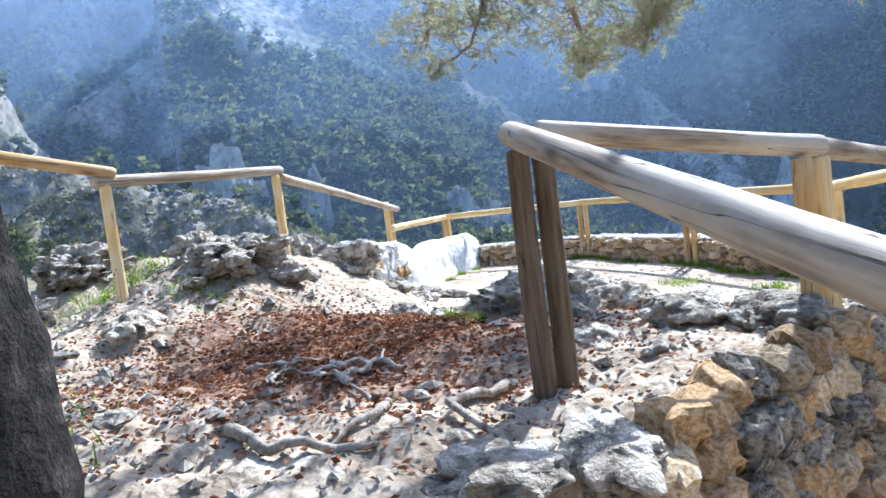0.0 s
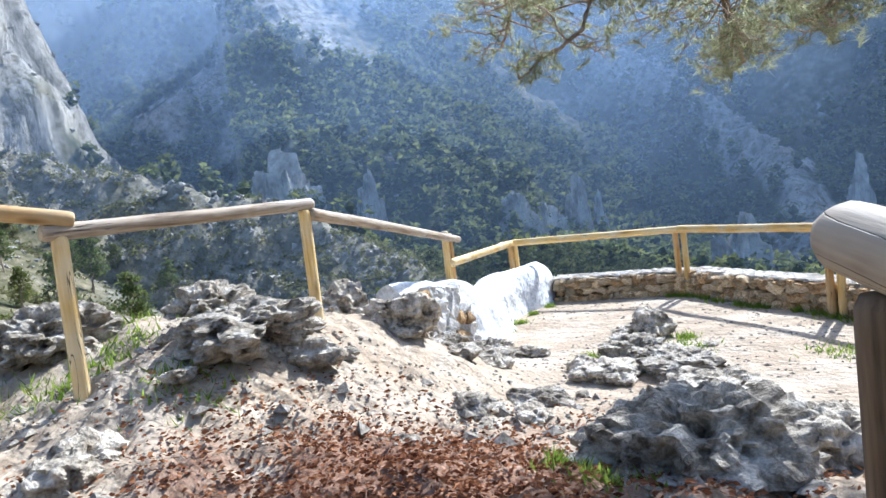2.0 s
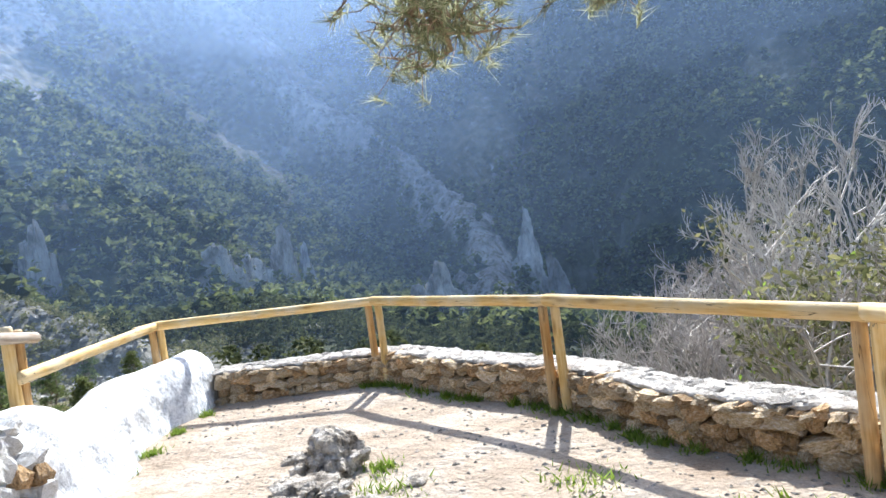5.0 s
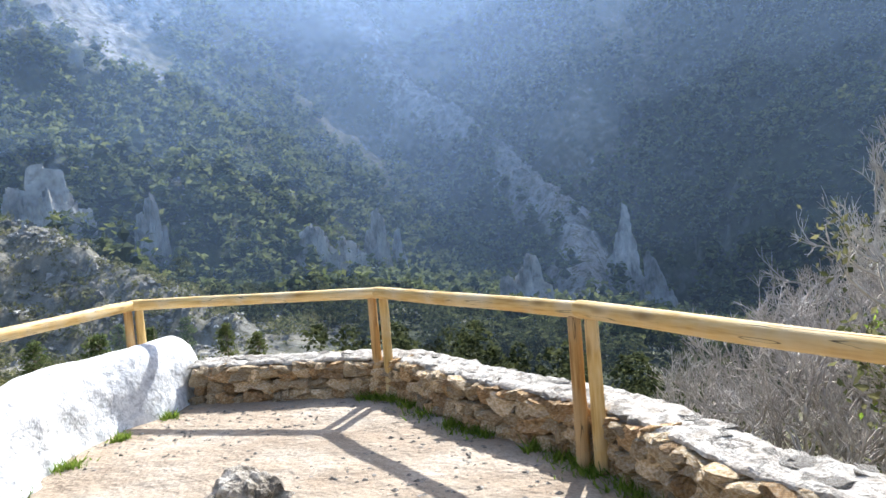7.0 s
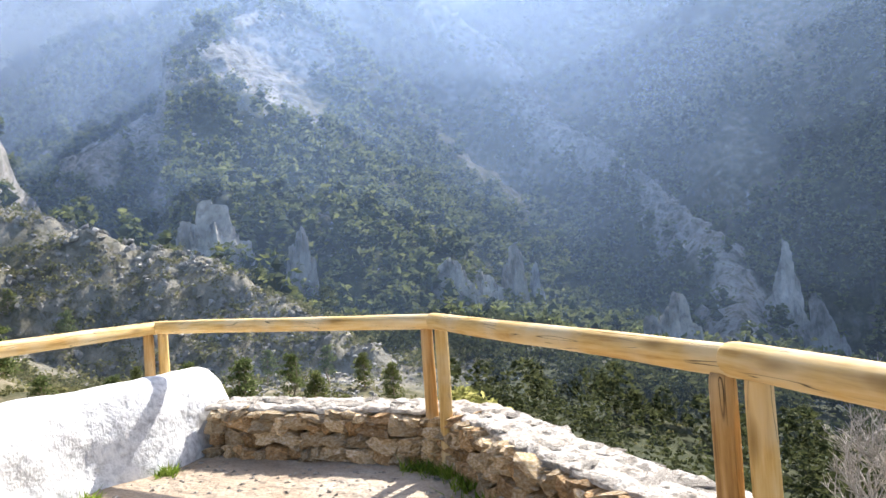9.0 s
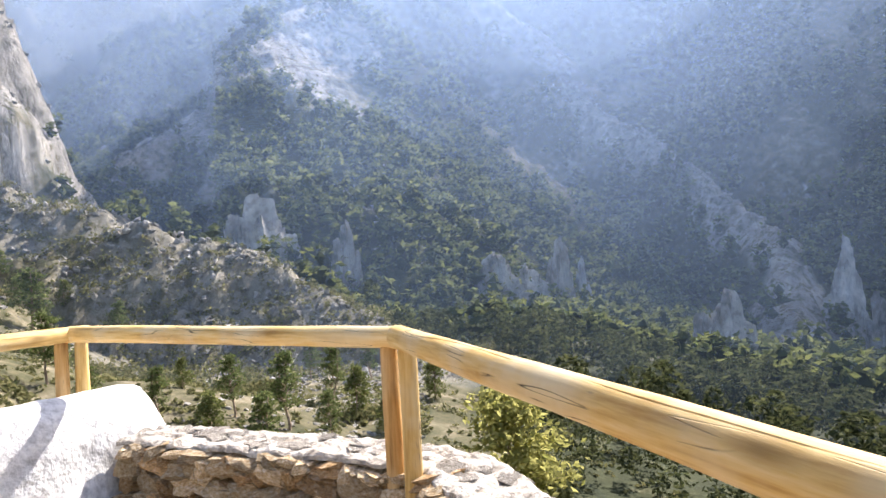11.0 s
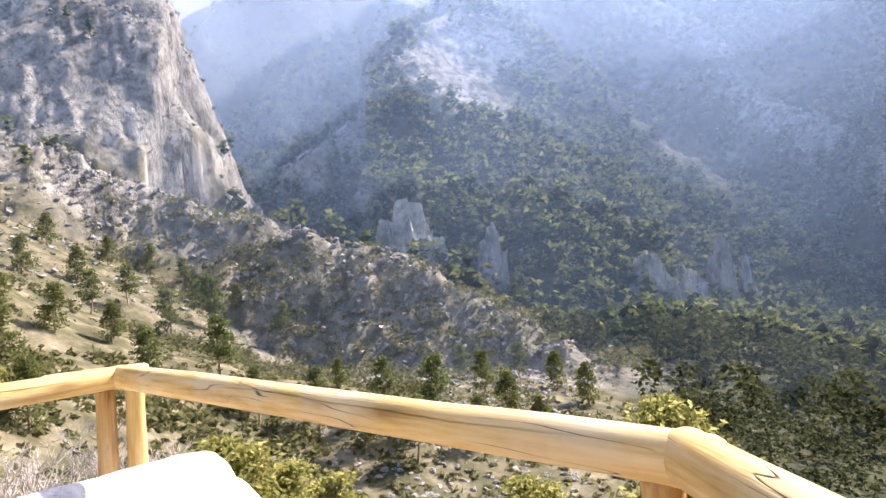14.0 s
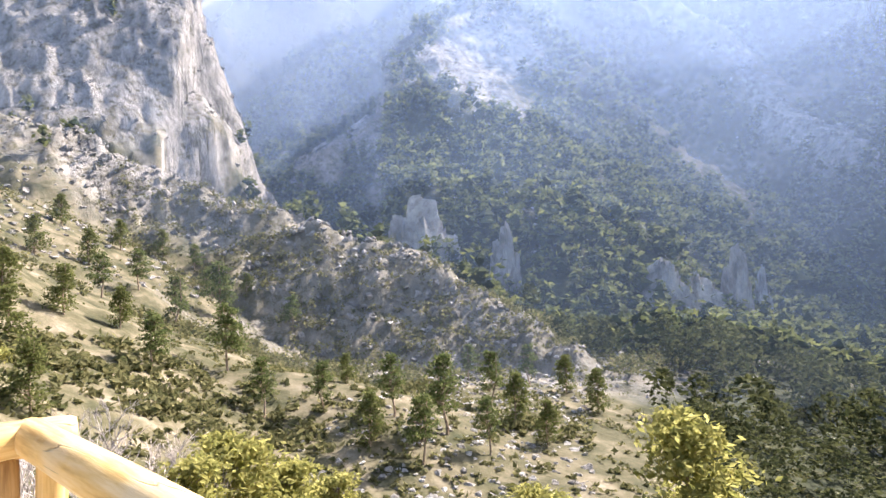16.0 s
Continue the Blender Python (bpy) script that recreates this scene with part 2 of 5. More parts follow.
# the shade inside the crowns is put into this darker green
SHADEDHEART = foliage("shaded_crown_heart", (0.025, 0.036, 0.012), (0.06, 0.075, 0.026), 0.1)
# duller, darker pine green: shade on the gorge floor put into the colour
SHADEDFLOORCROWN = foliage("shaded_gorge_pine_crown", (0.036, 0.047, 0.02), (0.125, 0.135, 0.056), 0.4)
PINECROWN = foliage("pine_crown", (0.065, 0.095, 0.03), (0.22, 0.25, 0.095), 0.45)
YELLOWCROWN = foliage("yellow_green_leaves", (0.22, 0.23, 0.065), (0.5, 0.47, 0.17), 0.6)
SCRUB = foliage("scrub", (0.08, 0.09, 0.036), (0.27, 0.255, 0.12), 0.45)
GRASS = foliage("grass", (0.1, 0.17, 0.02), (0.3, 0.38, 0.07), 0.55)
LEAFLITTER = foliage("dry_leaf", (0.09, 0.03, 0.015), (0.34, 0.16, 0.08), 0.2)
PEBBLE = speckled("pebble", (0.18, 0.155, 0.125), (0.36, 0.32, 0.265), (0.54, 0.5, 0.44), 30.0, 90.0, 0.5, 0.005)

# ---- the ground: terrace, slopes, valley and mountains in one sheet ----
LOOKOUT = np.array((1.5, 9.0, 1.4))


def bearing(degrees, metres, rise):
    """A place seen from the lookout under that bearing, distance and rise."""
    a = radians(degrees)
    return (LOOKOUT[0] + metres * math.sin(a), LOOKOUT[1] + metres * math.cos(a), LOOKOUT[2] + metres * math.tan(radians(rise)))


# spines of the ridges: bearing, distance, rise; then the fall to either side and how rugged it is
RIDGES = {
    "spur": ([(-84, 240, 15), (-70.5, 205, 11.8), (-62, 190, 7.8), (-55.6, 178, 5.6), (-49.3, 164, 3.3), (-43, 152, 1.4), (-38.6, 140, -1.2), (-31.5, 124, -5.8), (-24.8, 110, -9.6), (-16, 104, -15)], 0.98, 6.0),
    "cliff": ([(-92, 330, 24), (-76, 300, 20.5), (-69, 292, 23.4), (-62.6, 284, 23.6), (-61.0, 282, 21.5), (-60.0, 281, 19.5)], (1.3, 3.4), 7.0),
    "cliff_side": ([(-64.0, 262, 15.5), (-60.6, 258, 14.6), (-58.9, 252, 11.5), (-57.9, 248, 8.5)], (1.4, 2.6), 5.0),
    "gorge_head": ([(-75, 900, 25), (-60, 880, 22.0), (-50, 820, 26), (-40, 800, 29)], 0.9, 22.0),
    "crag_toe": ([(-54.6, 330, 6.6), (-50.3, 334, 10.3), (-45.4, 342, 12.6)], (0.95, 1.6), 5.0),
    "crag": ([(-45.0, 352, 13.4), (-44.5, 352, 15.4), (-43.9, 353, 18.2), (-41.0, 362, 20.6), (-36, 405, 22.4)], (0.85, 3.6), 5.0),
    "crag_back": ([(-37, 430, 23), (-30, 500, 25.5), (-22, 620, 27.5)], 1.7, 6.0),
    "crag_shoulder": ([(-36, 405, 20.6), (-29.6, 372, 15.0), (-26.5, 342, 12.0), (-25.4, 312, 8.4), (-25.0, 290, 5.6), (-24.6, 262, 1.2)], 0.78, 3.5),
    "ledge": ([(-24.6, 262, 0.4), (-20, 250, -1.6), (-16, 240, -3.4), (-13.6, 236, -5.4)], 0.9, 2.5),
    "pyramid": ([(-25, 580, 25), (-20, 500, 21.0), (-17.4, 468, 19.2), (-16.5, 452, 17.6), (-13.4, 418, 13.0), (-9, 380, 10.2), (-5.4, 346, 6.7), (-2.5, 318, 3.8), (0.3, 290, 1.2), (1.5, 268, -1.4), (1.4, 236, -6), (-1, 200, -10.5)], 1.42, 5.5),
    "shade_wall": ([(-20, 900, 31), (0, 700, 29), (20, 560, 28), (45, 460, 29), (80, 420, 26)], 1.12, 13.0),
    "home_slope": ([(-125, 70, 16), (-100, 95, 13), (-86, 135, 9.5), (-79, 170, 9)], 0.55, 2.5),
    "behind": ([(-150, 110, 18), (180, 110, 18), (140, 110, 14), (105, 130, 6)], 0.7, 2.0),
    "right_flank": ([(70, 14, -24), (50, 22, -18), (38, 32, -16), (30, 46, -16), (26, 62, -18)], 0.45, 0.8),
    "meadow": ([(-72, 88, -4.6), (-63, 82, -6.2), (-54, 76, -7.6), (-48, 70, -9.4)], 0.38, 0.8),
}
PLATFORM = [(-1.55, 11.95), (-1.7, 9.5), (-1.9, 8), (-2.3, 5.6), (-2.5, 3), (-3.2, 0), (-4, -5), (9, -5), (8, 2), (6.2, 5), (5.4, 7), (4.1, 9.0), (2.5, 10.8), (1.7, 11.35), (0, 11.55)]


def segment(px, py, a, b):
    ex, ey = b[0] - a[0], b[1] - a[1]
    s = np.clip(((px - a[0]) * ex + (py - a[1]) * ey) / (ex * ex + ey * ey), 0, 1)
    return np.hypot(px - a[0] - s * ex, py - a[1] - s * ey), s


def outside(px, py, poly):
    """Signed distance to a closed outline, negative inside."""
    d, inside = np.full(px.shape, 1e9), np.zeros(px.shape, bool)
    for a, b in zip(poly, poly[1:] + poly[:1]):
        d = np.minimum(d, segment(px, py, a, b)[0])
        cross = ((a[1] > py) != (b[1] > py)) & (px < (b[0] - a[0]) * (py - a[1]) / (b[1] - a[1] + 1e-12) + a[0])
        inside ^= cross
    return np.where(inside, -d, d)


def terrace(x, y):
    """The trodden ground of the lookout: a level floor, a rocky rise before it, a lower step pit beside it."""
    z = 0.5 * smooth(6.4, 3.0, y)
    z = z + 0.75 * smooth(1.0, -0.8, x) * smooth(7.7, 5.6, y) * smooth(2.2, 4.8, y)
    z = z + 0.5 * smooth(0.2, -1.4, x) * smooth(3.4, 1.2, y)
    z = z - 0.55 * smooth(1.3, -1.0, y) * smooth(1.2, 2.6, x)
    wob = 0.05 * fbm(x * 3.1, y * 3.1, 0, 3)
    side = (x - 2.96) * (3.3 - 1.4) - (y - 1.4) * (4.35 - 3.2)
    pit = smooth(0.1, 0.34, side + wob) * smooth(4.9, 4.4, y) * smooth(1.0, 1.35, y)
    z = z * (1 - pit) - 0.5 * pit
    rough = 0.3 + smooth(6.8, 5.2, y) * 1.25
    z = z + rough * (0.028 * fbm(x * 1.4, y * 1.4, 3, 4) + 0.02 * ridged(x * 5, y * 5, 1, 4) * smooth(6.8, 5.4, y))
    return z


def height(x, y):
    x, y = np.asarray(x, float), np.asarray(y, float)
    d = outside(x, y, PLATFORM)
    far = np.hypot(x - LOOKOUT[0], y - LOOKOUT[1])
    floor_z = -13 - 0.22 * np.maximum(0, x + 45) - 0.06 * np.maximum(0, y - 60) + 1.2 * fbm(x * 0.03, y * 0.03, 7, 4)
    dd = np.maximum(d, 0)
    near = np.where(dd < 14, -0.85 * dd, -11.9 - 0.5 * (dd - 14)) + smooth(0, 5, dd) * 0.5 * fbm(x * 0.35, y * 0.35, 2, 4)
    wild = np.maximum(near, floor_z)
    warp = 10 * fbm(x * 0.011, y * 0.011, 4, 3) * smooth(90, 220, far)
    detail = fbm(x * 0.045, y * 0.045, 5, 5)
    sharp = ridged(x * 0.02, y * 0.02, 6, 5)
    fine = ridged(x * 0.16, y * 0.16, 8, 3) * smooth(40, 90, far)
    for spine, fall, rugged in RIDGES.values():
        pts = [bearing(*p) for p in spine]
        sides, ends = fall if isinstance(fall, tuple) else (fall, fall)
        best, close = np.full(x.shape, -1e9), np.full(x.shape, 1e9)
        (ax, ay, _), (bx, by, _), (cx, cy, _), (ex, ey, _) = pts[0], pts[1], pts[-2], pts[-1]
        past = ((x - ax) * (bx - ax) + (y - ay) * (by - ay) < 0) | ((x - ex) * (ex - cx) + (y - ey) * (ey - cy) > 0)
        for a, b in zip(pts, pts[1:]):
            dist, s = segment(x, y, a, b)
            best = np.maximum(best, a[2] + s * (b[2] - a[2]) - np.where(past, ends, sides) * np.maximum(0, np.sqrt(dist * dist + 25) - 5 + warp * smooth(8, 60, dist)))
            close = np.minimum(close, dist)
        crest = smooth(0, 45, close)
        slope = best + rugged * (0.35 + 0.65 * crest) * (0.45 * detail + 0.5 * sharp - 0.3) + (0.12 + 0.07 * (rugged > 4)) * rugged * fine
        if rugged > 4.5:
            slope = slope + 1.1 * np.sin(slope * 0.45 + 5 * detail) + 0.4 * np.sin(slope * 1.25 + 9 * detail)
        wild = np.maximum(wild, slope)
    on = terrace(x, y)
    return np.where(d <= 0, on, on * np.exp(-dd / 1.2) * smooth(3.0, 0.0, dd) + np.where(dd < 3, wild * smooth(0, 0.3, dd), wild))


def ridge_distance(name, x, y, first=99):
    pts = [bearing(*p) for p in RIDGES[name][0][:first]]
    near = np.full(np.shape(x), 1e9)
    for a, b in zip(pts, pts[1:]):
        near = np.minimum(near, segment(x, y, a, b)[0])
    return near


def bareness(x, y):
    """How bare the rock lies: along the crests and in patches down from them."""
    patch = fbm(x * 0.035, y * 0.035, 77, 4)
    out = np.zeros(np.shape(x))
    for name, wide, much, first in (("pyramid", 10, 1.0, 99), ("crag", 50, 1.0, 4), ("crag_toe", 28, 1.0, 99), ("spur", 16, 0.45, 8), ("cliff", 60, 1.0, 99), ("cliff_side", 34, 1.0, 99)):
        near = ridge_distance(name, x, y, first)
        out = np.maximum(out, smooth(wide * 1.4, wide * 0.7, near + wide * 1.3 * patch) * much)
    return out


def woodedness(x, y):
    """How densely the pines stand: closed woods across the gorge, few on the spur and the cliffs."""
    b = np.degrees(np.arctan2(x - LOOKOUT[0], y - LOOKOUT[1]))
    d = np.hypot(x - LOOKOUT[0], y - LOOKOUT[1])
    woods = smooth(np.where(b > -20, 42, 80), np.where(b > -20, 60, 105), d) * (smooth(-60, -55, b) + 0.8 * smooth(-63, -67, b) * smooth(268, 250, d)) * smooth(75, 60, b)
    crest = np.interp(b, [p[0] for p in RIDGES["spur"][0]], [p[1] for p in RIDGES["spur"][0]])
    woods = woods * (1 - 0.97 * smooth(-23, -27, b) * smooth(14, 4, d - crest))
    return woods * (1 - 0.95 * smooth(0.25, 0.7, bareness(x, y))) * smooth(-0.75, -0.3, fbm(x * 0.022, y * 0.022, 21, 3))


CENTRE = (2.5, -1.8)
bearings = np.concatenate([np.arange(-92, -72, 0.4), np.arange(-72, 14, 0.27), np.arange(14, 62, 0.45), np.arange(62, 268, 3.0)])
radii = [0.02, 0.4]
while radii[-1] < 3200:
    step = max(0.06, 0.0162 * (radii[-1] - 8)) if radii[-1] > 8 else 0.06
    radii.append(radii[-1] + (min(step, 2.4) if 195 < radii[-1] < 400 else step))
radii = np.array(radii)
ga, gr = np.meshgrid(np.radians(bearings), radii)
gx, gy = CENTRE[0] + gr * np.sin(ga), CENTRE[1] + gr * np.cos(ga)
gz = height(gx, gy)
faces = grid_faces(len(radii), len(bearings), True)[:, ::-1]


def ground_material():
    m, n, l, b = base_material("ground", 0.95)
    geo = n.new("ShaderNodeNewGeometry")
    co = n.new("ShaderNodeTexCoord").outputs["Object"]
    sep = n.new("ShaderNodeSeparateXYZ")
    l.new(co, sep.inputs[0])
    up = n.new("ShaderNodeSeparateXYZ")
    l.new(geo.outputs["Normal"], up.inputs[0])
    # wild slopes: rock on the steep, scrub and dry grass on the rest
    upright = n.new("ShaderNodeMapping")
    upright.inputs["Scale"].default_value = (1.0, 1.0, 0.45)
    l.new(co, upright.inputs["Vector"])
    rockn = noise_of(n, l, upright.outputs[0], 0.16, 10, 0.72)
    rock = ramp(n, l, rockn, [(0.34, (0.07, 0.066, 0.055)), (0.46, (0.3, 0.285, 0.25)), (0.66, (0.58, 0.55, 0.49))])
    soil = ramp(n, l, noise_of(n, l, co, 0.22, 8, 0.7), [(0.34, (0.045, 0.052, 0.022)), (0.48, (0.115, 0.106, 0.056)), (0.61, (0.22, 0.19, 0.122)), (0.75, (0.38, 0.345, 0.265))])
    wooded = n.new("ShaderNodeAttribute")
    wooded.attribute_name = "wooded"
    under = ramp(n, l, noise_of(n, l, co, 0.4, 7, 0.7), [(0.35, (0.022, 0.03, 0.012)), (0.55, (0.05, 0.058, 0.024)), (0.72, (0.12, 0.11, 0.06))])
    soil = mixed(n, l, wooded.outputs["Fac"], soil, under)
    steep = maths(n, l, 'ADD', up.outputs["Z"], maths(n, l, 'MULTIPLY', maths(n, l, 'SUBTRACT', noise_of(n, l, co, 0.06, 6, 0.65), 0.5), 0.9))
    bare = n.new("ShaderNodeAttribute")
    bare.attribute_name = "bare"
    stony = maths(n, l, 'MULTIPLY', bare.outputs["Fac"], ramp(n, l, noise_of(n, l, co, 0.35, 7, 0.7), [(0.4, (0.1, 0.1, 0.1)), (0.49, (1, 1, 1))]))
    steepness = maths(n, l, 'MULTIPLY', ramp(n, l, steep, [(0.3, (1, 1, 1)), (0.44, (0, 0, 0))]), maths(n, l, 'SUBTRACT', 1.0, maths(n, l, 'MULTIPLY', wooded.outputs["Fac"], 0.75)))
    wild = mixed(n, l, maths(n, l, 'MAXIMUM', steepness, stony), soil, rock)
    # trodden terrace: pale crushed stone and dust, bedrock patches, leaf mould under the pine
    dust = ramp(n, l, noise_of(n, l, co, 1.1, 6, 0.65), [(0.3, (0.29, 0.215, 0.145)), (0.5, (0.4, 0.325, 0.24)), (0.7, (0.5, 0.44, 0.36))])
    grit = noise_of(n, l, co, 42.0, 6, 0.75)
    dust = mixed(n, l, 0.7, dust, ramp(n, l, grit, [(0.3, (0.5, 0.48, 0.46)), (0.52, (1, 1, 1)), (0.7, (1.2, 1.2, 1.2))]), 'MULTIPLY')
    bed = ramp(n, l, noise_of(n, l, co, 7.0, 8, 0.72), [(0.32, (0.15, 0.11, 0.075)), (0.48, (0.37, 0.295, 0.21)), (0.64, (0.6, 0.525, 0.42))])
    patch = maths(n, l, 'ADD', noise_of(n, l, co, 1.7, 5, 0.6), maths(n, l, 'MULTIPLY', sep.outputs["Y"], -0.045))
    local = mixed(n, l, ramp(n, l, patch, [(0.28, (0, 0, 0)), (0.42, (1, 1, 1))]), dust, bed)
    lx = maths(n, l, 'POWER', maths(n, l, 'MULTIPLY', maths(n, l, 'SUBTRACT', sep.outputs["X"], 1.35), 0.62), 2.0)
    ly = maths(n, l, 'POWER', maths(n, l, 'MULTIPLY', maths(n, l, 'SUBTRACT', sep.outputs["Y"], 3.0), 0.6), 2.0)
    spread = maths(n, l, 'ADD', maths(n, l, 'SQRT', maths(n, l, 'ADD', lx, ly)), maths(n, l, 'MULTIPLY', maths(n, l, 'SUBTRACT', noise_of(n, l, co, 2.6, 6, 0.7), 0.5), 1.6))
    mould = ramp(n, l, noise_of(n, l, co, 30.0, 6, 0.7), [(0.3, (0.06, 0.028, 0.018)), (0.5, (0.2, 0.095, 0.055)), (0.7, (0.4, 0.24, 0.16))])
    local = mixed(n, l, ramp(n, l, spread, [(0.5, (0.85, 0.85, 0.85)), (0.95, (0, 0, 0))]), local, mould)
    away = n.new("ShaderNodeVectorMath")
    away.operation = 'DISTANCE'
    l.new(co, away.inputs[0])
    away.inputs[1].default_value = (1.8, 4.5, 0)
    l.new(mixed(n, l, ramp(n, l, maths(n, l, 'MULTIPLY', away.outputs["Value"], 0.02), [(0.145, (0, 0, 0)), (0.17, (1, 1, 1))]), local, wild), b.inputs["Base Color"])
    h = maths(n, l, 'ADD', maths(n, l, 'MULTIPLY', grit, 0.012), maths(n, l, 'MULTIPLY', noise_of(n, l, co, 9.0, 5, 0.65), 0.02))
    h = maths(n, l, 'ADD', h, maths(n, l, 'MULTIPLY', noise_of(n, l, co, 0.5, 6, 0.7), 0.4))
    h = maths(n, l, 'ADD', h, maths(n, l, 'MULTIPLY', maths(n, l, 'MULTIPLY', rockn, bare.outputs["Fac"]), 3.5))
    h = maths(n, l, 'ADD', h, maths(n, l, 'MULTIPLY', maths(n, l, 'MULTIPLY', noise_of(n, l, upright.outputs[0], 0.55, 8, 0.7), bare.outputs["Fac"]), 2.2))
    bump(n, l, h, b, 0.8, 1.0)
    return m


GROUND = ground_material()
ground = tagged(new("ground", mesh_of("ground", np.stack([gx.ravel(), gy.ravel(), gz.ravel()], -1), faces, GROUND, True)),
                "pale stony terrace falling to wooded rocky mountain slopes", "ground", kind="structure")

sheet = ground.data.attributes.new("bare", 'FLOAT', 'POINT')
sheet.data.foreach_set("value", bareness(gx.ravel(), gy.ravel()).astype(np.float32))
sheet = ground.data.attributes.new("wooded", 'FLOAT', 'POINT')
sheet.data.foreach_set("value", woodedness(gx.ravel(), gy.ravel()).astype(np.float32))

# ---- drifting haze in the valley, stood in for by tinted translucent sheets ----
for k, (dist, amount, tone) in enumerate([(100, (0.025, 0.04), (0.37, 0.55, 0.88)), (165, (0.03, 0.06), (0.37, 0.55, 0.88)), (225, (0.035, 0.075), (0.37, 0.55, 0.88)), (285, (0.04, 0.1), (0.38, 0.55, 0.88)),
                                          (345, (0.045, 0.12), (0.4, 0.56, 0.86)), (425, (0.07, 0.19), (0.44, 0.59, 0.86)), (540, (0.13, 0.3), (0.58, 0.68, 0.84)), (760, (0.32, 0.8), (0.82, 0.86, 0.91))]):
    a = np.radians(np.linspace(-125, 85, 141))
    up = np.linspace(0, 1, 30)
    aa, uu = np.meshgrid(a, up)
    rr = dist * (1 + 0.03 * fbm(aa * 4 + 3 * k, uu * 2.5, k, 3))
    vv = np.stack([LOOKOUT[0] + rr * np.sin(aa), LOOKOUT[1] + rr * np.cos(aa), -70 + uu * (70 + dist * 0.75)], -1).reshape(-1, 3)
    veil = new("backdrop_haze_sheet", mesh_of("backdrop_haze_sheet", vv, grid_faces(30, 141), mist("mist", amount, tone, -10, dist * (0.52 if dist < 600 else 0.62)), True))
    # haze thinned to the right, so that the slopes there look darker
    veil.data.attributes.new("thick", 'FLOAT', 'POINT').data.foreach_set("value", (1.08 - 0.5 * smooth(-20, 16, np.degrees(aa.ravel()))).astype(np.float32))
    tagged(veil, "translucent sheet standing in for thin bluish haze across the gorge", "mist", kind="structure")

# ---- round logs ----
def log_mesh(length, r0, r1, material, seed, sides=20):
    """A peeled log along x with slightly uneven sides, rounded ends and a drying crack."""
    rings = max(8, int(length / 0.09))
    xs = np.concatenate([[0, 0.004, 0.02], np.linspace(0.05, length - 0.05, rings), [length - 0.02, length - 0.004, length]])
    shrink = np.concatenate([[0.001, 0.82, 0.97], np.ones(rings), [0.97, 0.82, 0.001]])
    split = 2.4 + 0.35 * math.sin(seed)
    an = np.sort(np.concatenate([np.linspace(0, 2 * math.pi, sides, endpoint=False), split + np.array((-0.065, -0.04, 0.0, 0.04, 0.065))]))
    sides = len(an)
    xx, aa = np.meshgrid(xs, an, indexing='ij')
    rad = (r0 + (r1 - r0) * xx / length) * shrink[:, None]
    rad = rad * (1 + 0.05 * fbm(xx * 2.2 + seed, np.cos(aa) * 0.9, np.sin(aa) * 0.9 + seed, 3))
    wave = 0.006 * fbm(xx * 1.1 + 3.7 * seed, 0 * xx, seed, 2)
    crack = np.exp(-((an - split) / 0.02) ** 2)[None, :] * smooth(0.1, 0.35, xx / length) * smooth(0.95, 0.6, xx / length)
    rad = rad * (1 - 0.42 * crack * smooth(-0.25, 0.05, fbm(xx * 1.3, 0 * xx, seed + 9, 2)))
    aa = aa + 0.22 * fbm(xx * 1.6 + seed, 0 * xx, 4 + seed, 3)
    v = np.stack([xx, rad * np.cos(aa) + wave, rad * np.sin(aa) - wave * 0.5], -1).reshape(-1, 3)
    return mesh_of("log", v, grid_faces(len(xs), sides, True), material, True)


def log(name, parent, a, b, r0=0.052, r1=0.05, material=WOOD, label=""):
    m = along(a, b)
    turn = rnd.uniform(0, 6.28)
    return part(name, log_mesh((Vector(b) - Vector(a)).length, r0, r1, material, rnd.uniform(0, 50)), parent, m @ Matrix.Rotation(turn if name == "post" else rnd.uniform(-0.5, 0.5), 4, 'X'), label)


def post_pair(parent, x, y, z, top, way, material=WOOD, r=0.045):
    """Two half-bedded posts side by side, along the given direction of the rail."""
    w = Vector((way[0], way[1], 0)).normalized() * (r * 1.4)
    for s in (-1, 1):
        log("post", parent, (x + s * w.x, y + s * w.y, z - 0.12), (x + s * w.x * 0.95, y + s * w.y * 0.95, top), r * 0.96, r * 0.9, AMBER_WOOD if material is WOOD and s < 0 else material)


RAIL = 0.957
R = [(-1.34, 11.08), (1.29, 10.86), (3.06, 9.09), (4.53, 7.08), (4.75, 4.9)]
fence = thing("wooden_fence", (1.29, 10.86, 0), "round yellow log fence with paired posts along the lookout wall", "fence")
ends = [(-1.07, 8.38, 0.965)] + [(x, y, RAIL) for x, y in R]
ends[-1] = (R[4][0], R[4][1], 1.12)
for a, b in zip(ends, ends[1:]):
    a, b = Vector(a), Vector(b)
    w = (b - a).normalized()
    log("rail", fence, a - w * 0.04, b + w * 0.06, 0.054, 0.051, WOOD)
post_pair(fence, -1.33, 11.07, 0.45, RAIL - 0.04, (0.36, 0.93))
log("corner_block", fence, (-1.455, 10.78, RAIL - 0.012), (-1.297, 11.19, RAIL - 0.008), 0.054, 0.054, WOOD, "short half-lapped corner log")
post_pair(fence, 1.29, 10.86, 0, RAIL - 0.035, (1.0, -0.3))
post_pair(fence, 3.06, 9.09, 0, RAIL - 0.035, (1.0, -0.65))
post_pair(fence, 4.53, 7.08, 0, RAIL - 0.03, (0.4, -1.0))

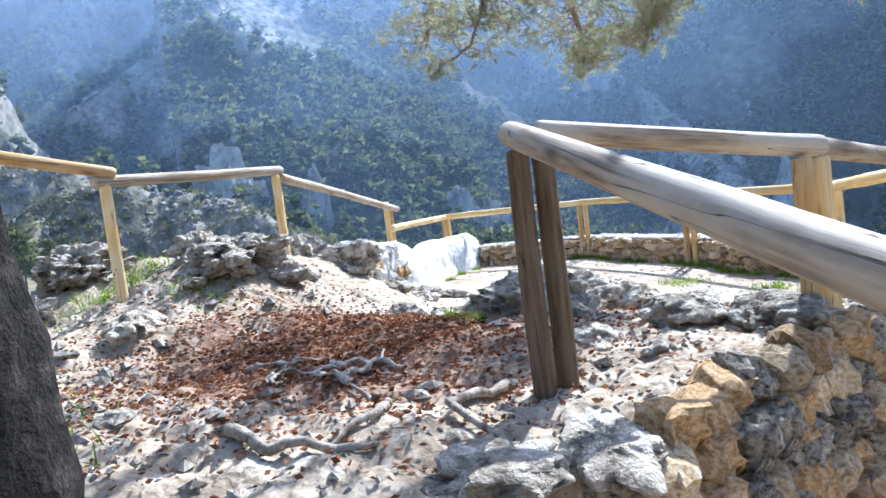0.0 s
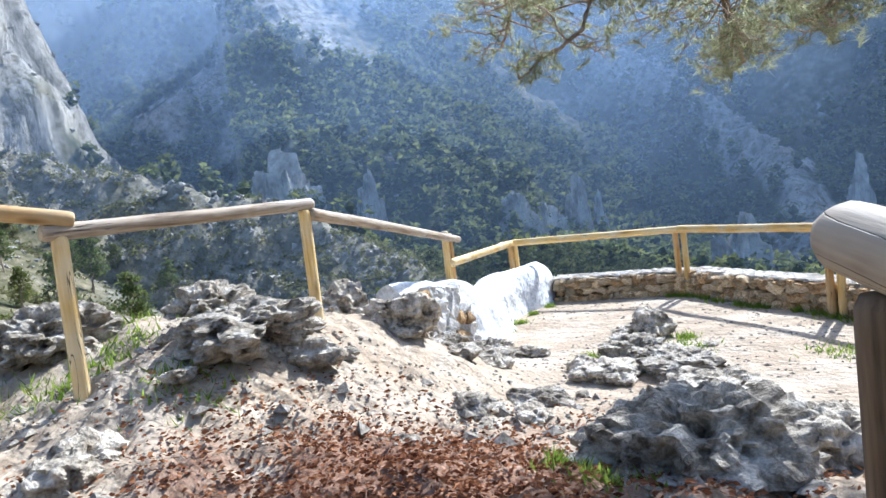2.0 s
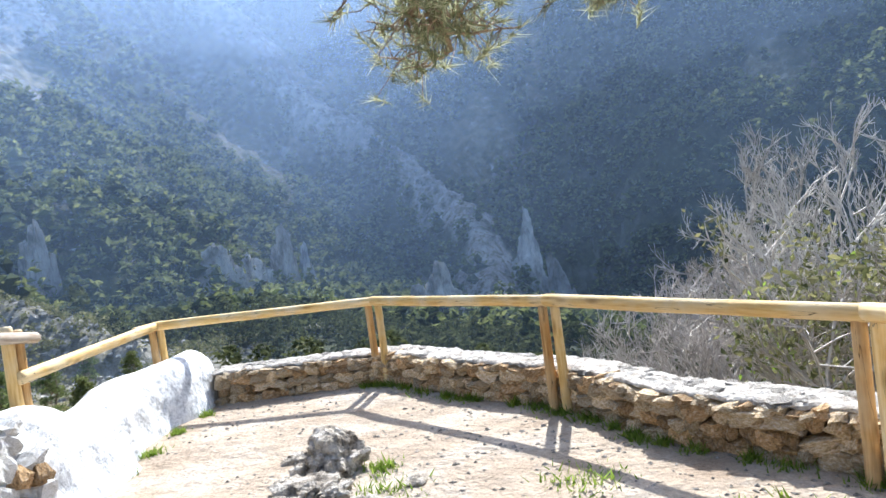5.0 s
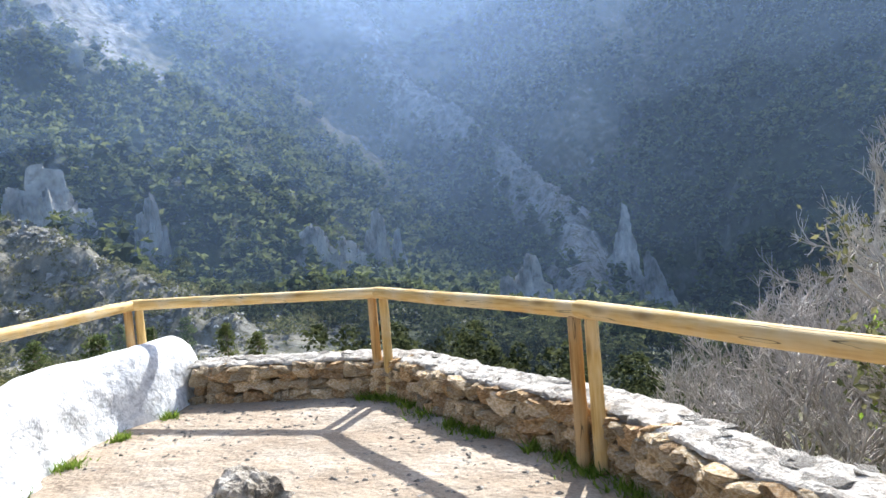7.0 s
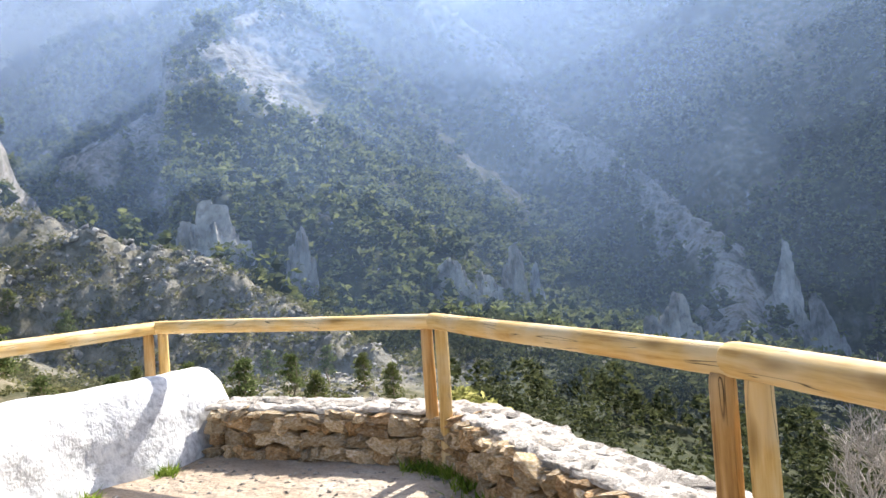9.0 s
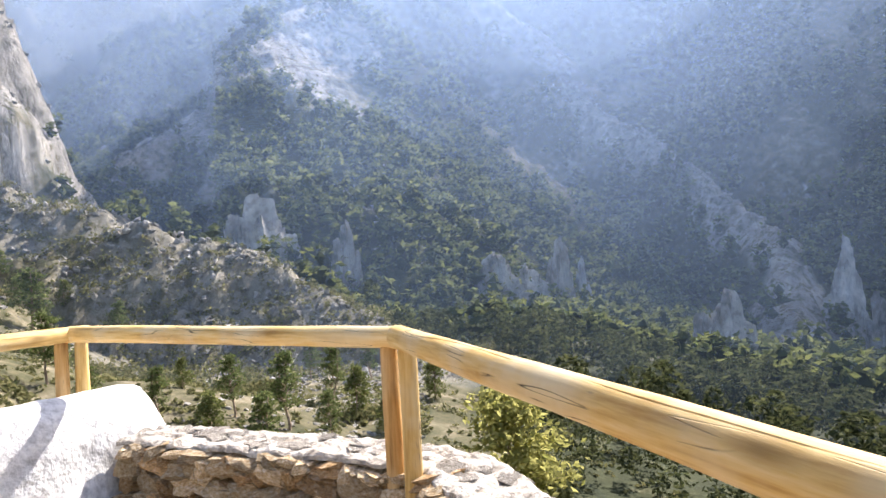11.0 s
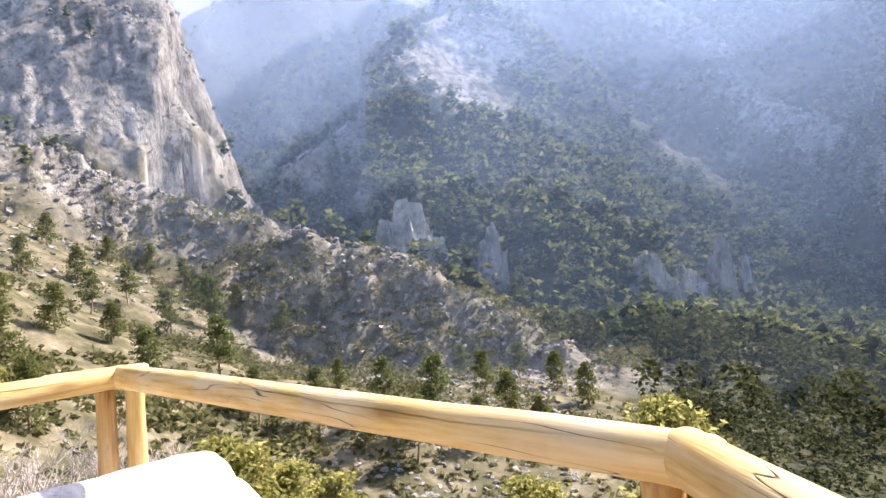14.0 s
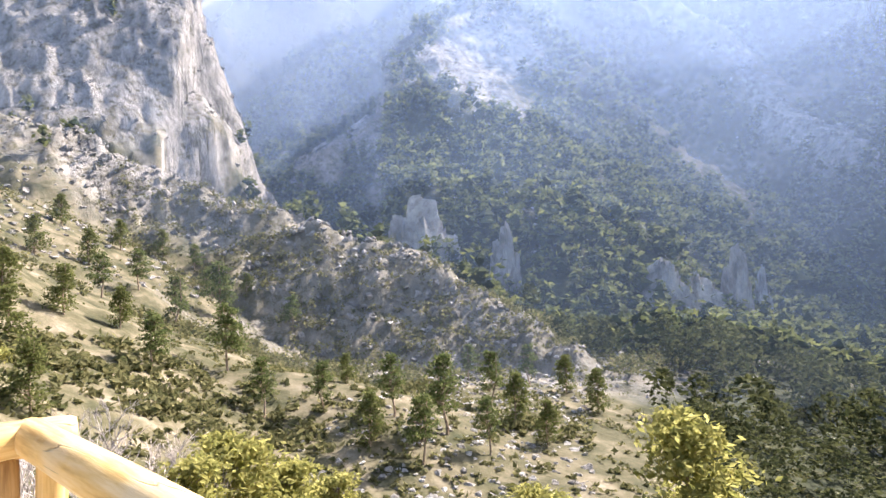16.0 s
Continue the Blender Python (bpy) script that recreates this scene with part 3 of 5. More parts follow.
fence_l = thing("wooden_fence", (-0.67, 5.17, 0.9), "weathered yellow log fence with single posts on the rocks", "fence")
for x, y, z, top in [(-1.6, 1.5, 0.9, 2.22), (-0.975, 3.39, 0.72, 1.76), (-0.665, 5.17, 0.8, 1.77), (-1.12, 8.36, 0.5, 1.37)]:
    log("post", fence_l, (x, y, z), (x, y, top), 0.048, 0.045, WOOD)
log("post", fence_l, (-1.13, 8.46, 0.5), (-1.12, 8.46, 1.33), 0.046, 0.044, AMBER_WOOD)
log("rail", fence_l, (-1.62, 1.45, 2.27), (-0.94, 3.47, 1.835), 0.05, 0.048, AMBER_WOOD)
log("rail", fence_l, (-1.0, 3.3, 1.775), (-0.65, 5.27, 1.81), 0.05, 0.047, OLD_WOOD, "grey-stained log rail")
log("rail", fence_l, (-0.62, 5.2, 1.735), (-1.06, 8.6, 1.235), 0.05, 0.045, OLD_WOOD, "sun-bleached log rail")

fence_n = thing("wooden_fence", (2.9, 1.85, 0.5), "weathered grey log fence cracked along its rails", "fence")
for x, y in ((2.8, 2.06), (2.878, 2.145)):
    log("post", fence_n, (x, y, 0.3), (x, y, 1.47), 0.047, 0.045, SHADED_WOOD, "brown weathered post, its colour darkened for shade")
log("rail", fence_n, (2.75, 2.145, 1.54), (4.5, -0.42, 0.79), 0.052, 0.058, OLD_WOOD, "silver-grey cracked log rail")
log("rail", fence_n, (2.84, 2.19, 1.53), (3.95, 3.05, 1.335), 0.05, 0.052, OLD_WOOD)
log("rail", fence_n, (3.9, 3.0, 1.34), (4.78, 4.95, 1.16), 0.052, 0.05, OLD_WOOD)
post_pair(fence_n, 3.89, 2.98, 0.2, 1.3, (0.6, 0.8), WOOD, 0.05)
log("post", fence_n, (4.45, -0.35, -0.7), (4.45, -0.35, 0.78), 0.055, 0.05, OLD_WOOD)
post_pair(fence_n, 4.76, 4.92, -0.1, 1.09, (0.3, 1.0), WOOD, 0.05)


# ---- stones ----
def stone_mesh(name, material, seed, cuts=1, square=0.55, jag=0.13):
    """A rough block about one unit wide: a cube drawn partly to a ball, its corners knocked about."""
    bm = bmesh.new()
    bmesh.ops.create_cube(bm, size=1.0)
    bmesh.ops.subdivide_edges(bm, edges=bm.edges[:], cuts=cuts, use_grid_fill=True)
    r = random.Random(seed)
    for v in bm.verts:
        ball = v.co.normalized() * 0.56
        v.co = v.co.lerp(ball, 1 - square)
        v.co += noise.noise_vector(v.co * 2.3 + Vector((seed * 3.1, 0, 0))) * jag
        v.co += Vector((r.uniform(-1, 1), r.uniform(-1, 1), r.uniform(-1, 1))) * jag * 0.3
    me = bpy.data.meshes.new(name)
    bm.to_mesh(me)
    bm.free()
    me.materials.append(material)
    return me


def polyline(points, step):
    """Even places along a bent line, with the way it runs there."""
    out, acc = [], 0.0
    for a, b in zip(points, points[1:]):
        a, b = Vector(a), Vector(b)
        length = (b - a).length
        while acc < length:
            out.append((a + (b - a) * (acc / length), (b - a).normalized()))
            acc += step
        acc -= length
    return out


def rounded(points, passes=2):
    for _ in range(passes):
        new_pts = [points[0]]
        for a, b in zip(points, points[1:]):
            new_pts += [tuple(0.75 * p + 0.25 * q for p, q in zip(a, b)), tuple(0.25 * p + 0.75 * q for p, q in zip(a, b))]
        points = new_pts + [points[-1]]
    return points


INNER = rounded([(-0.66, 10.86), (0.5, 10.91), (1.2, 10.92), (1.5, 10.78), (1.92, 10.27), (2.46, 9.74), (3.12, 9.22), (3.46, 8.55), (3.68, 8.1), (4.2, 7.62), (4.74, 7.12), (4.96, 6.2), (5.1, 5.2)])
wall = thing("stone_wall", (1.5, 10.8, 0), "low curved rubble wall of brown stones with a cemented top", "wall")
line = polyline(INNER, 0.03)


def loft(line, section, seed, amount, scale):
    """A bent bar: the section (out, up) is carried along the line and roughened."""
    rows = []
    for p, w in line:
        side = Vector((-w.y, w.x))
        rows.append([(p.x + side.x * o, p.y + side.y * o, z) for o, z in section])
    v = np.array(rows)
    x, y, z = v[..., 0], v[..., 1], v[..., 2]
    n1 = amount * ridged(x * scale + seed, y * scale, z * scale, 3)
    n2 = amount * fbm(x * scale * 0.6, y * scale * 0.6 + seed, z * scale, 3)
    v = v + np.stack([n2 * 0.7, n2 * 0.7, n1], -1)
    return v.reshape(-1, 3), grid_faces(v.shape[0], v.shape[1])


v, f = loft(line, [(0.09, -0.1), (0.1, 0.1), (0.09, 0.28), (0.22, 0.31), (0.34, 0.28), (0.38, 0.0), (0.42, -1.2)], 3, 0.012, 6)
part("core", mesh_of("core", v, f[:, ::-1], MORTAR, False), wall, label="dark earthy mortar core")
section = [(0.06, 0.31), (0.015, 0.325), (0.02, 0.345)] + [(0.035 + 0.027 * k, 0.353 + 0.005 * math.sin(k * 1.3)) for k in range(13)] + [(0.39, 0.32), (0.41, 0.22), (0.42, 0.1)]
v, f = loft(line, section, 9, 0.013, 9)
part("coping", mesh_of("coping", v, f[:, ::-1], CAP, False), wall, label="pale cemented rubble coping")

BROWN = [stone_mesh("stone", WALLSTONE if k % 3 else ORANGESTONE, k, 2, 0.42, 0.24) for k in range(12)]
total = len(line) * 0.03
PALE = [stone_mesh("stone", WHITESTONE if k else ORANGESTONE, 40 + k, 2, 0.5, 0.2) for k in range(10)]
FLAT = [stone_mesh("stone", CAP, 60 + k, 2, 0.75, 0.22) for k in range(6)]
for course, (z, h) in enumerate([(0.03, 0.12), (0.14, 0.11), (0.24, 0.11), (0.298, 0.06)]):
    s = rnd.uniform(0, 0.1)
    while s < total - 0.05:
        w = rnd.choice((0.08, 0.1, 0.13, 0.16, 0.2)) * (1.15 if course < 3 else 0.9)
        p, way = line[min(len(line) - 1, int((s + w / 2) / 0.03))]
        m = Matrix.Translation((p.x + rnd.uniform(-0.015, 0.015) - way.y * 0.06, p.y + way.x * 0.06 + rnd.uniform(-0.015, 0.015), z + rnd.uniform(-0.02, 0.02)))
        m = m @ Matrix.Rotation(math.atan2(way.y, way.x) + rnd.uniform(-0.15, 0.15), 4, 'Z') @ Matrix.Rotation(rnd.uniform(-0.3, 0.3), 4, 'Y')
        part("stone", rnd.choice(BROWN), wall, m @ Matrix.Diagonal((w * 1.15, 0.22, h * rnd.uniform(0.9, 1.25), 1)))
        s += w * 0.98

for k in range(110):
    p, way = line[int((k + rnd.uniform(0.1, 0.9)) / 110 * len(line))]
    o = rnd.uniform(0.05, 0.34)
    m = Matrix.Translation((p.x - way.y * o, p.y + way.x * o, 0.345)) @ Matrix.Rotation(rnd.uniform(0, 6), 4, 'Z') @ Matrix.Rotation(rnd.uniform(-0.12, 0.12), 4, 'X')
    part("coping_stone", rnd.choice(FLAT), wall, m @ Matrix.Diagonal((rnd.uniform(0.08, 0.22), rnd.uniform(0.07, 0.15), rnd.uniform(0.025, 0.045), 1)))

# whitewashed parapet: rises from the rocks, sags, and ends in a rounded shoulder
white = thing("whitewashed_wall", (-0.95, 9.3, 0), "thick whitewashed plaster parapet with a rounded uneven top", "wall")
ys = np.linspace(6.9, 11.75, 150)
top = 0.92 - 0.12 * smooth(6.9, 8.1, ys) - 0.22 * smooth(8.2, 8.8, ys) + 0.06 * smooth(8.85, 9.5, ys) - 0.02 * smooth(9.6, 10.2, ys) - 0.18 * smooth(11.15, 11.7, ys)
inner = -0.68 - 0.1 * smooth(8.2, 7.2, ys) - 0.1 * smooth(9.1, 9.5, ys) * smooth(10.6, 9.9, ys) - 0.55 * smooth(11.0, 11.75, ys) ** 2
outer = -1.5 + 0.1 * smooth(8, 7, ys)
apron = smooth(7.7, 8.3, ys) * smooth(9.05, 8.8, ys)
rows = []
for y, t, i, o, ap in zip(ys, top, inner, outer, apron):
    e = smooth(11.75, 11.45, y)
    prof = [(i + 0.05 + 0.2 * ap, -0.1), (i + 0.01 + 0.17 * ap, 0.05), (i - 0.02 + 0.06 * ap, 0.14), (i - 0.06, 0.35 * t / 0.55), (i - 0.12, t * 0.78), (i - 0.2, t * 0.93), (i - 0.29, t * 1.0), (i - 0.38, t * 0.99), (i - 0.5, t * 0.9), (o + 0.16, t * 0.74), (o + 0.05, t * 0.5), (o, t * 0.2), (o - 0.05, -0.6)]
    dense = rounded(prof, 2)
    rows.append([(x, y, z if z < 0.1 else 0.1 + (z - 0.1) * (0.55 + 0.45 * e)) for x, z in dense])
v = np.array(rows)
bumpy = 0.035 * fbm(v[..., 0] * 2.2, v[..., 1] * 2.2, v[..., 2] * 2.2, 3) + 0.013 * ridged(v[..., 0] * 4, v[..., 1] * 4, v[..., 2] * 5, 3)
v = v + np.stack([bumpy, bumpy * 0, bumpy * 0.6], -1)
f = grid_faces(v.shape[0], v.shape[1])
part("plaster", mesh_of("plaster", v.reshape(-1, 3), f, WHITEWASH, True), white)
for ring, push in ((v[-1], 0.06), (v[0], -0.04)):
    cap_v = np.concatenate([ring, [ring.mean(0) + (0, push, -0.05)]])
    part("end", mesh_of("end", cap_v, [(k, k + 1, len(ring)) for k in range(len(ring) - 1)], WHITEWASH, True), white)
for row in range(6):
    y = 6.75 + 0.05 * (row % 2)
    while y < 7.95 - 0.05 * row:
        w = rnd.uniform(0.09, 0.27)
        x = -0.675 - 0.1 * float(smooth(8.2, 7.2, np.array(y))) - 0.02 * row
        m = Matrix.Translation((x, y + w / 2, 0.1 + row * 0.125 + rnd.uniform(-0.035, 0.035))) @ Matrix.Rotation(rnd.uniform(-0.6, 0.6), 4, 'X')
        part("stone", rnd.choice(PALE), white, m @ Matrix.Diagonal((0.17, w * 1.1, 0.14 * rnd.uniform(0.85, 1.4), 1)))
        y += w * 0.97

# rough retaining wall beside the step pit
retain = thing("retaining_wall", (3.6, 2.2, 0), "rough dry-stone retaining wall of orange and grey blocks", "wall")
BLOCK = [stone_mesh("stone", (LIMESTONE, ORANGESTONE, WALLSTONE)[k % 3], 70 + k, 3, 0.42, 0.26) for k in range(10)]
for row in range(6):
    for p, way in polyline([(3.17, 1.5), (3.42, 2.0), (3.7, 2.5), (4.1, 3.0), (4.5, 3.7)], 0.16):
        z = float(terrace(np.array(p.x - 0.35), np.array(p.y + 0.15)))
        k = rnd.uniform(0.85, 1.2)
        m = Matrix.Translation((p.x + 0.03 * row + rnd.uniform(-0.04, 0.04), p.y - 0.02 * row + rnd.uniform(-0.06, 0.06), z - 0.05 - row * 0.13 + rnd.uniform(-0.03, 0.03)))
        m = m @ Matrix.Rotation(math.atan2(way.y, way.x) + rnd.uniform(-0.4, 0.4), 4, 'Z') @ Matrix.Rotation(rnd.uniform(-0.35, 0.35), 4, 'Y')
        part("stone", rnd.choice(BLOCK), retain, m @ Matrix.Diagonal((0.2 * k, 0.22, 0.165 * k, 1)))


# ---- limestone rocks ----
def rock_mesh(name, seed, detail=4, sharp=0.46, size=(1, 1, 1), grain=1.0):
    """A pitted karst block of the given half sizes; grain: pits per metre, coarse to fine."""
    bm = bmesh.new()
    bmesh.ops.create_icosphere(bm, subdivisions=detail, radius=1.0)
    co = np.array([v.co[:] for v in bm.verts])
    q = co * np.array(size) * grain + seed
    n1 = ridged(q[:, 0] * 2.2, q[:, 1] * 2.2, q[:, 2] * 2.2, 4)
    n2 = fbm(co[:, 0] * 1.1 + seed, co[:, 1] * 1.1, co[:, 2] * 1.1, 3)
    pits = np.maximum(0, ridged(q[:, 0] * 6, q[:, 1] * 6, q[:, 2] * 6, 2))
    holes = smooth(0.25, 0.6, fbm(q[:, 0] * 4.5 + 40, q[:, 1] * 4.5, q[:, 2] * 4.5, 2))
    k = np.maximum(0.3, 0.87 + sharp * 0.4 * n1 + 0.3 * n2 - 0.1 * pits - 0.2 * holes)
    for v, s in zip(bm.verts, co * k[:, None] * np.array(size)):
        v.co = s
    me = bpy.data.meshes.new(name)
    bm.to_mesh(me)
    bm.free()
    me.materials.append(LIMESTONE)
    return me


def ground_z(x, y):
    return float(height(np.array([x]), np.array([y]))[0])


def rock(x, y, sx, sy, sz, turn, seed, label, sink=0.35, detail=5):
    ob = new("rock", rock_mesh("rock", seed, detail, 0.34, (sx, sy, sz), 2.5))
    ob.matrix_basis = Matrix.Translation((x, y, ground_z(x, y) + sz * (1 - 2 * sink) * 0.5)) @ Matrix.Rotation(turn, 4, 'Z')
    return tagged(ob, label, "rock", "limestone outcrops on the terrace")


GREY = "jagged pitted grey limestone rock set in the ground"
rock(2.3, 4.05, 0.5, 0.42, 0.34, 0.4, 3, "large jagged grey limestone rock beside the trodden path", 0.3, 5)
rock(2.75, 4.35, 0.42, 0.36, 0.22, 1.2, 8, GREY)
rock(2.45, 4.75, 0.4, 0.33, 0.17, 2.2, 12, GREY)
rock(2.15, 5.3, 0.34, 0.3, 0.17, 0.9, 15, GREY)
rock(1.25, 8.28, 0.3, 0.25, 0.22, 0.2, 21, "dark pitted limestone boulder on the terrace", 0.3, 5)
rock(1.25, 7.65, 0.42, 0.32, 0.16, 1.0, 25, GREY)
rock(1.75, 7.1, 0.5, 0.4, 0.14, 2.0, 29, GREY)
rock(2.05, 6.3, 0.4, 0.5, 0.16, 0.5, 33, GREY)
rock(1.15, 6.8, 0.35, 0.3, 0.12, 0.5, 37, GREY)
rock(-1.6, 4.95, 0.4, 0.45, 0.26, 0.3, 41, "jagged limestone outcrop at the terrace edge", 0.3, 5)
rock(-0.45, 4.2, 0.42, 0.45, 0.19, 1.4, 45, "dark jagged limestone outcrop beside the fence", 0.3, 5)
rock(-1.0, 6.0, 0.45, 0.5, 0.28, 0.9, 49, GREY, 0.3)
rock(-0.3, 5.75, 0.26, 0.3, 0.22, 2.0, 53, GREY, 0.3)
rock(-0.75, 6.55, 0.35, 0.35, 0.24, 0.1, 57, GREY, 0.3)
rock(-0.25, 6.6, 0.24, 0.22, 0.16, 2.6, 61, GREY)
rock(-2.1, 3.9, 0.45, 0.5, 0.24, 1.2, 65, "mossy limestone outcrop at the terrace edge", 0.3)
rock(-1.75, 3.0, 0.3, 0.4, 0.3, 1.9, 69, GREY)
rock(-0.3, 2.9, 0.25, 0.2, 0.12, 1.9, 73, GREY)
rock(3.12, 1.62, 0.15, 0.3, 0.08, 0.5, 77, "broad pale limestone slab capping the retaining wall", 0.3)
rock(2.85, 1.35, 0.2, 0.2, 0.06, 1.5, 81, GREY)
rock(3.75, 2.9, 0.2, 0.3, 0.1, 0.5, 85, GREY)
rock(3.3, 3.1, 0.22, 0.2, 0.1, 0.8, 89, GREY)
rock(0.2, 7.4, 0.22, 0.2, 0.1, 0.8, 93, GREY)
rock(-0.3, 7.5, 0.3, 0.2, 0.15, 0.2, 97, GREY)
for k in range(22):
    x, y = rnd.uniform(-0.6, 1.3), rnd.uniform(4.3, 7.3)
    w = rnd.uniform(0.07, 0.2)
    rock(x, y, w * rnd.uniform(0.8, 1.6), w, w * rnd.uniform(0.4, 0.7), rnd.uniform(0, 6), 200 + 7 * k, "low pale limestone hump breaking through the ground", 0.4, 4)
for x, y in [(0.1, 2.2), (0.45, 1.7), (-0.4, 3.6), (3.2, 2.5), (2.9, 2.7), (2.6, 1.6), (1.1, 1.5), (0.8, 3.9), (3.1, 4.9), (2.9, 5.4), (1.9, 7.9), (0.9, 8.6)]:
    w = rnd.uniform(0.06, 0.14)
    rock(x, y, w * 1.4, w, w * 0.55, rnd.uniform(0, 6), 400 + 90 * x, "small pale limestone lump in the trodden ground", 0.4, 4)


# ---- plants ----
def tube(points, r0, r1, sides=5):
    """A tapering bent stem through the points: corners and quads."""
    p = np.array(points, float)
    t = np.gradient(p, axis=0)
    t /= np.linalg.norm(t, axis=1)[:, None] + 1e-9
    ref = np.where(np.abs(t[:, 2:3]) > 0.9, np.array([[1.0, 0, 0]]), np.array([[0, 0, 1.0]]))
    u = np.cross(t, ref)
    u /= np.linalg.norm(u, axis=1)[:, None] + 1e-9
    w = np.cross(t, u)
    an = np.linspace(0, 2 * math.pi, sides, endpoint=False)
    r = np.linspace(r0, r1, len(p))[:, None, None]
    v = p[:, None, :] + r * (np.cos(an)[None, :, None] * u[:, None, :] + np.sin(an)[None, :, None] * w[:, None, :])
    return v.reshape(-1, 3), grid_faces(len(p), sides, True)


class Bundle:
    """Collects many small pieces into one mesh."""

    def __init__(self):
        self.v, self.f, self.n = [], [], 0

    def add(self, v, f):
        self.v.append(v)
        self.f.append(f + self.n)
        self.n += len(v)

    def mesh(self, name, material, shade=False):
        return mesh_of(name, np.concatenate(self.v), np.concatenate(self.f), material, shade)


def bend(a, b, sag, steps, seed, wob=0.06):
    a, b = np.array(a, float), np.array(b, float)
    s = np.linspace(0, 1, steps)[:, None]
    length = np.linalg.norm(b - a)
    p = a + (b - a) * s + np.array([0, 0, 1.0]) * sag * length * 4 * s * (1 - s)
    k = wob * length * np.sin(s * math.pi)
    return p + k * np.concatenate([fbm(s * 3 + seed, s * 0, 1, 2), fbm(s * 3, s * 0 + seed, 5, 2), fbm(s * 3 + seed, s * 0, 9, 2)], 1)


GOLD = (1 + 5 ** 0.5) / 2
ICO_V = np.array([(-1, GOLD, 0), (1, GOLD, 0), (-1, -GOLD, 0), (1, -GOLD, 0), (0, -1, GOLD), (0, 1, GOLD), (0, -1, -GOLD), (0, 1, -GOLD), (GOLD, 0, -1), (GOLD, 0, 1), (-GOLD, 0, -1), (-GOLD, 0, 1)]) / 1.9
ICO_F = np.array([(0, 11, 5), (0, 5, 1), (0, 1, 7), (0, 7, 10), (0, 10, 11), (1, 5, 9), (5, 11, 4), (11, 10, 2), (10, 7, 6), (7, 1, 8),
                  (3, 9, 4), (3, 4, 2), (3, 2, 6), (3, 6, 8), (3, 8, 9), (4, 9, 5), (2, 4, 11), (6, 2, 10), (8, 6, 7), (9, 8, 1)])
OCTA_V = np.array([(1, 0, 0), (-1, 0, 0), (0, 1, 0), (0, -1, 0), (0, 0, 1), (0, 0, -1)], float)
OCTA_F = np.array([(0, 2, 4), (2, 1, 4), (1, 3, 4), (3, 0, 4), (2, 0, 5), (1, 2, 5), (3, 1, 5), (0, 3, 5)])


def clumps(centres, sizes, jitter=0.45, shape_v=None, shape_f=None):
    """Many small uneven tufts at once: corners and triangles."""
    shape_v, shape_f = (OCTA_V, OCTA_F) if shape_v is None else (shape_v, shape_f)
    n, k = len(centres), len(shape_v)
    v = shape_v[None] * (1 + jitter * rng.uniform(-1, 1, (n, k, 1))) + 0.25 * jitter * rng.normal(size=(n, k, 3))
    a = rng.uniform(0, 6.28, n)
    c, s = np.cos(a)[:, None], np.sin(a)[:, None]
    v = np.stack([v[..., 0] * c - v[..., 1] * s, v[..., 0] * s + v[..., 1] * c, v[..., 2]], -1)
    v = v * np.asarray(sizes)[:, None, :] + np.asarray(centres)[:, None, :]
    return v.reshape(-1, 3), (shape_f[None] + k * np.arange(n)[:, None, None]).reshape(-1, 3)


def leaves(centres, size, up=0.3):
    """Many small leaf blades (two triangles each, folded) round the given centres."""
    n = len(centres)
    a = rng.normal(size=(n, 3))
    a[:, 2] *= 1 - up
    a /= np.linalg.norm(a, axis=1)[:, None]
    b = np.cross(a, rng.normal(size=(n, 3)))
    b /= np.linalg.norm(b, axis=1)[:, None]
    s = size * rng.uniform(0.6, 1.4, (n, 1))
    v = np.stack([centres - a * s, centres + b * s * 0.55, centres + a * s, centres - b * s * 0.45 + 0.3 * s * np.cross(a, b)], 1)
    return v.reshape(-1, 3), np.arange(4 * n).reshape(n, 4)


def seen_ground(degrees, rise, start=14.0):
    """Where the ground is first met from the lookout under that bearing and rise."""
    d = start * np.exp(np.linspace(0, math.log(900 / start), 700))
    a = radians(degrees)
    x, y = LOOKOUT[0] + d * math.sin(a), LOOKOUT[1] + d * math.cos(a)
    z = LOOKOUT[2] + d * math.tan(radians(rise))
    g = height(x, y)
    k = int(np.argmax(g >= z)) if (g >= z).any() else len(d) - 1
    return x[k], y[k], g[k], d[k]


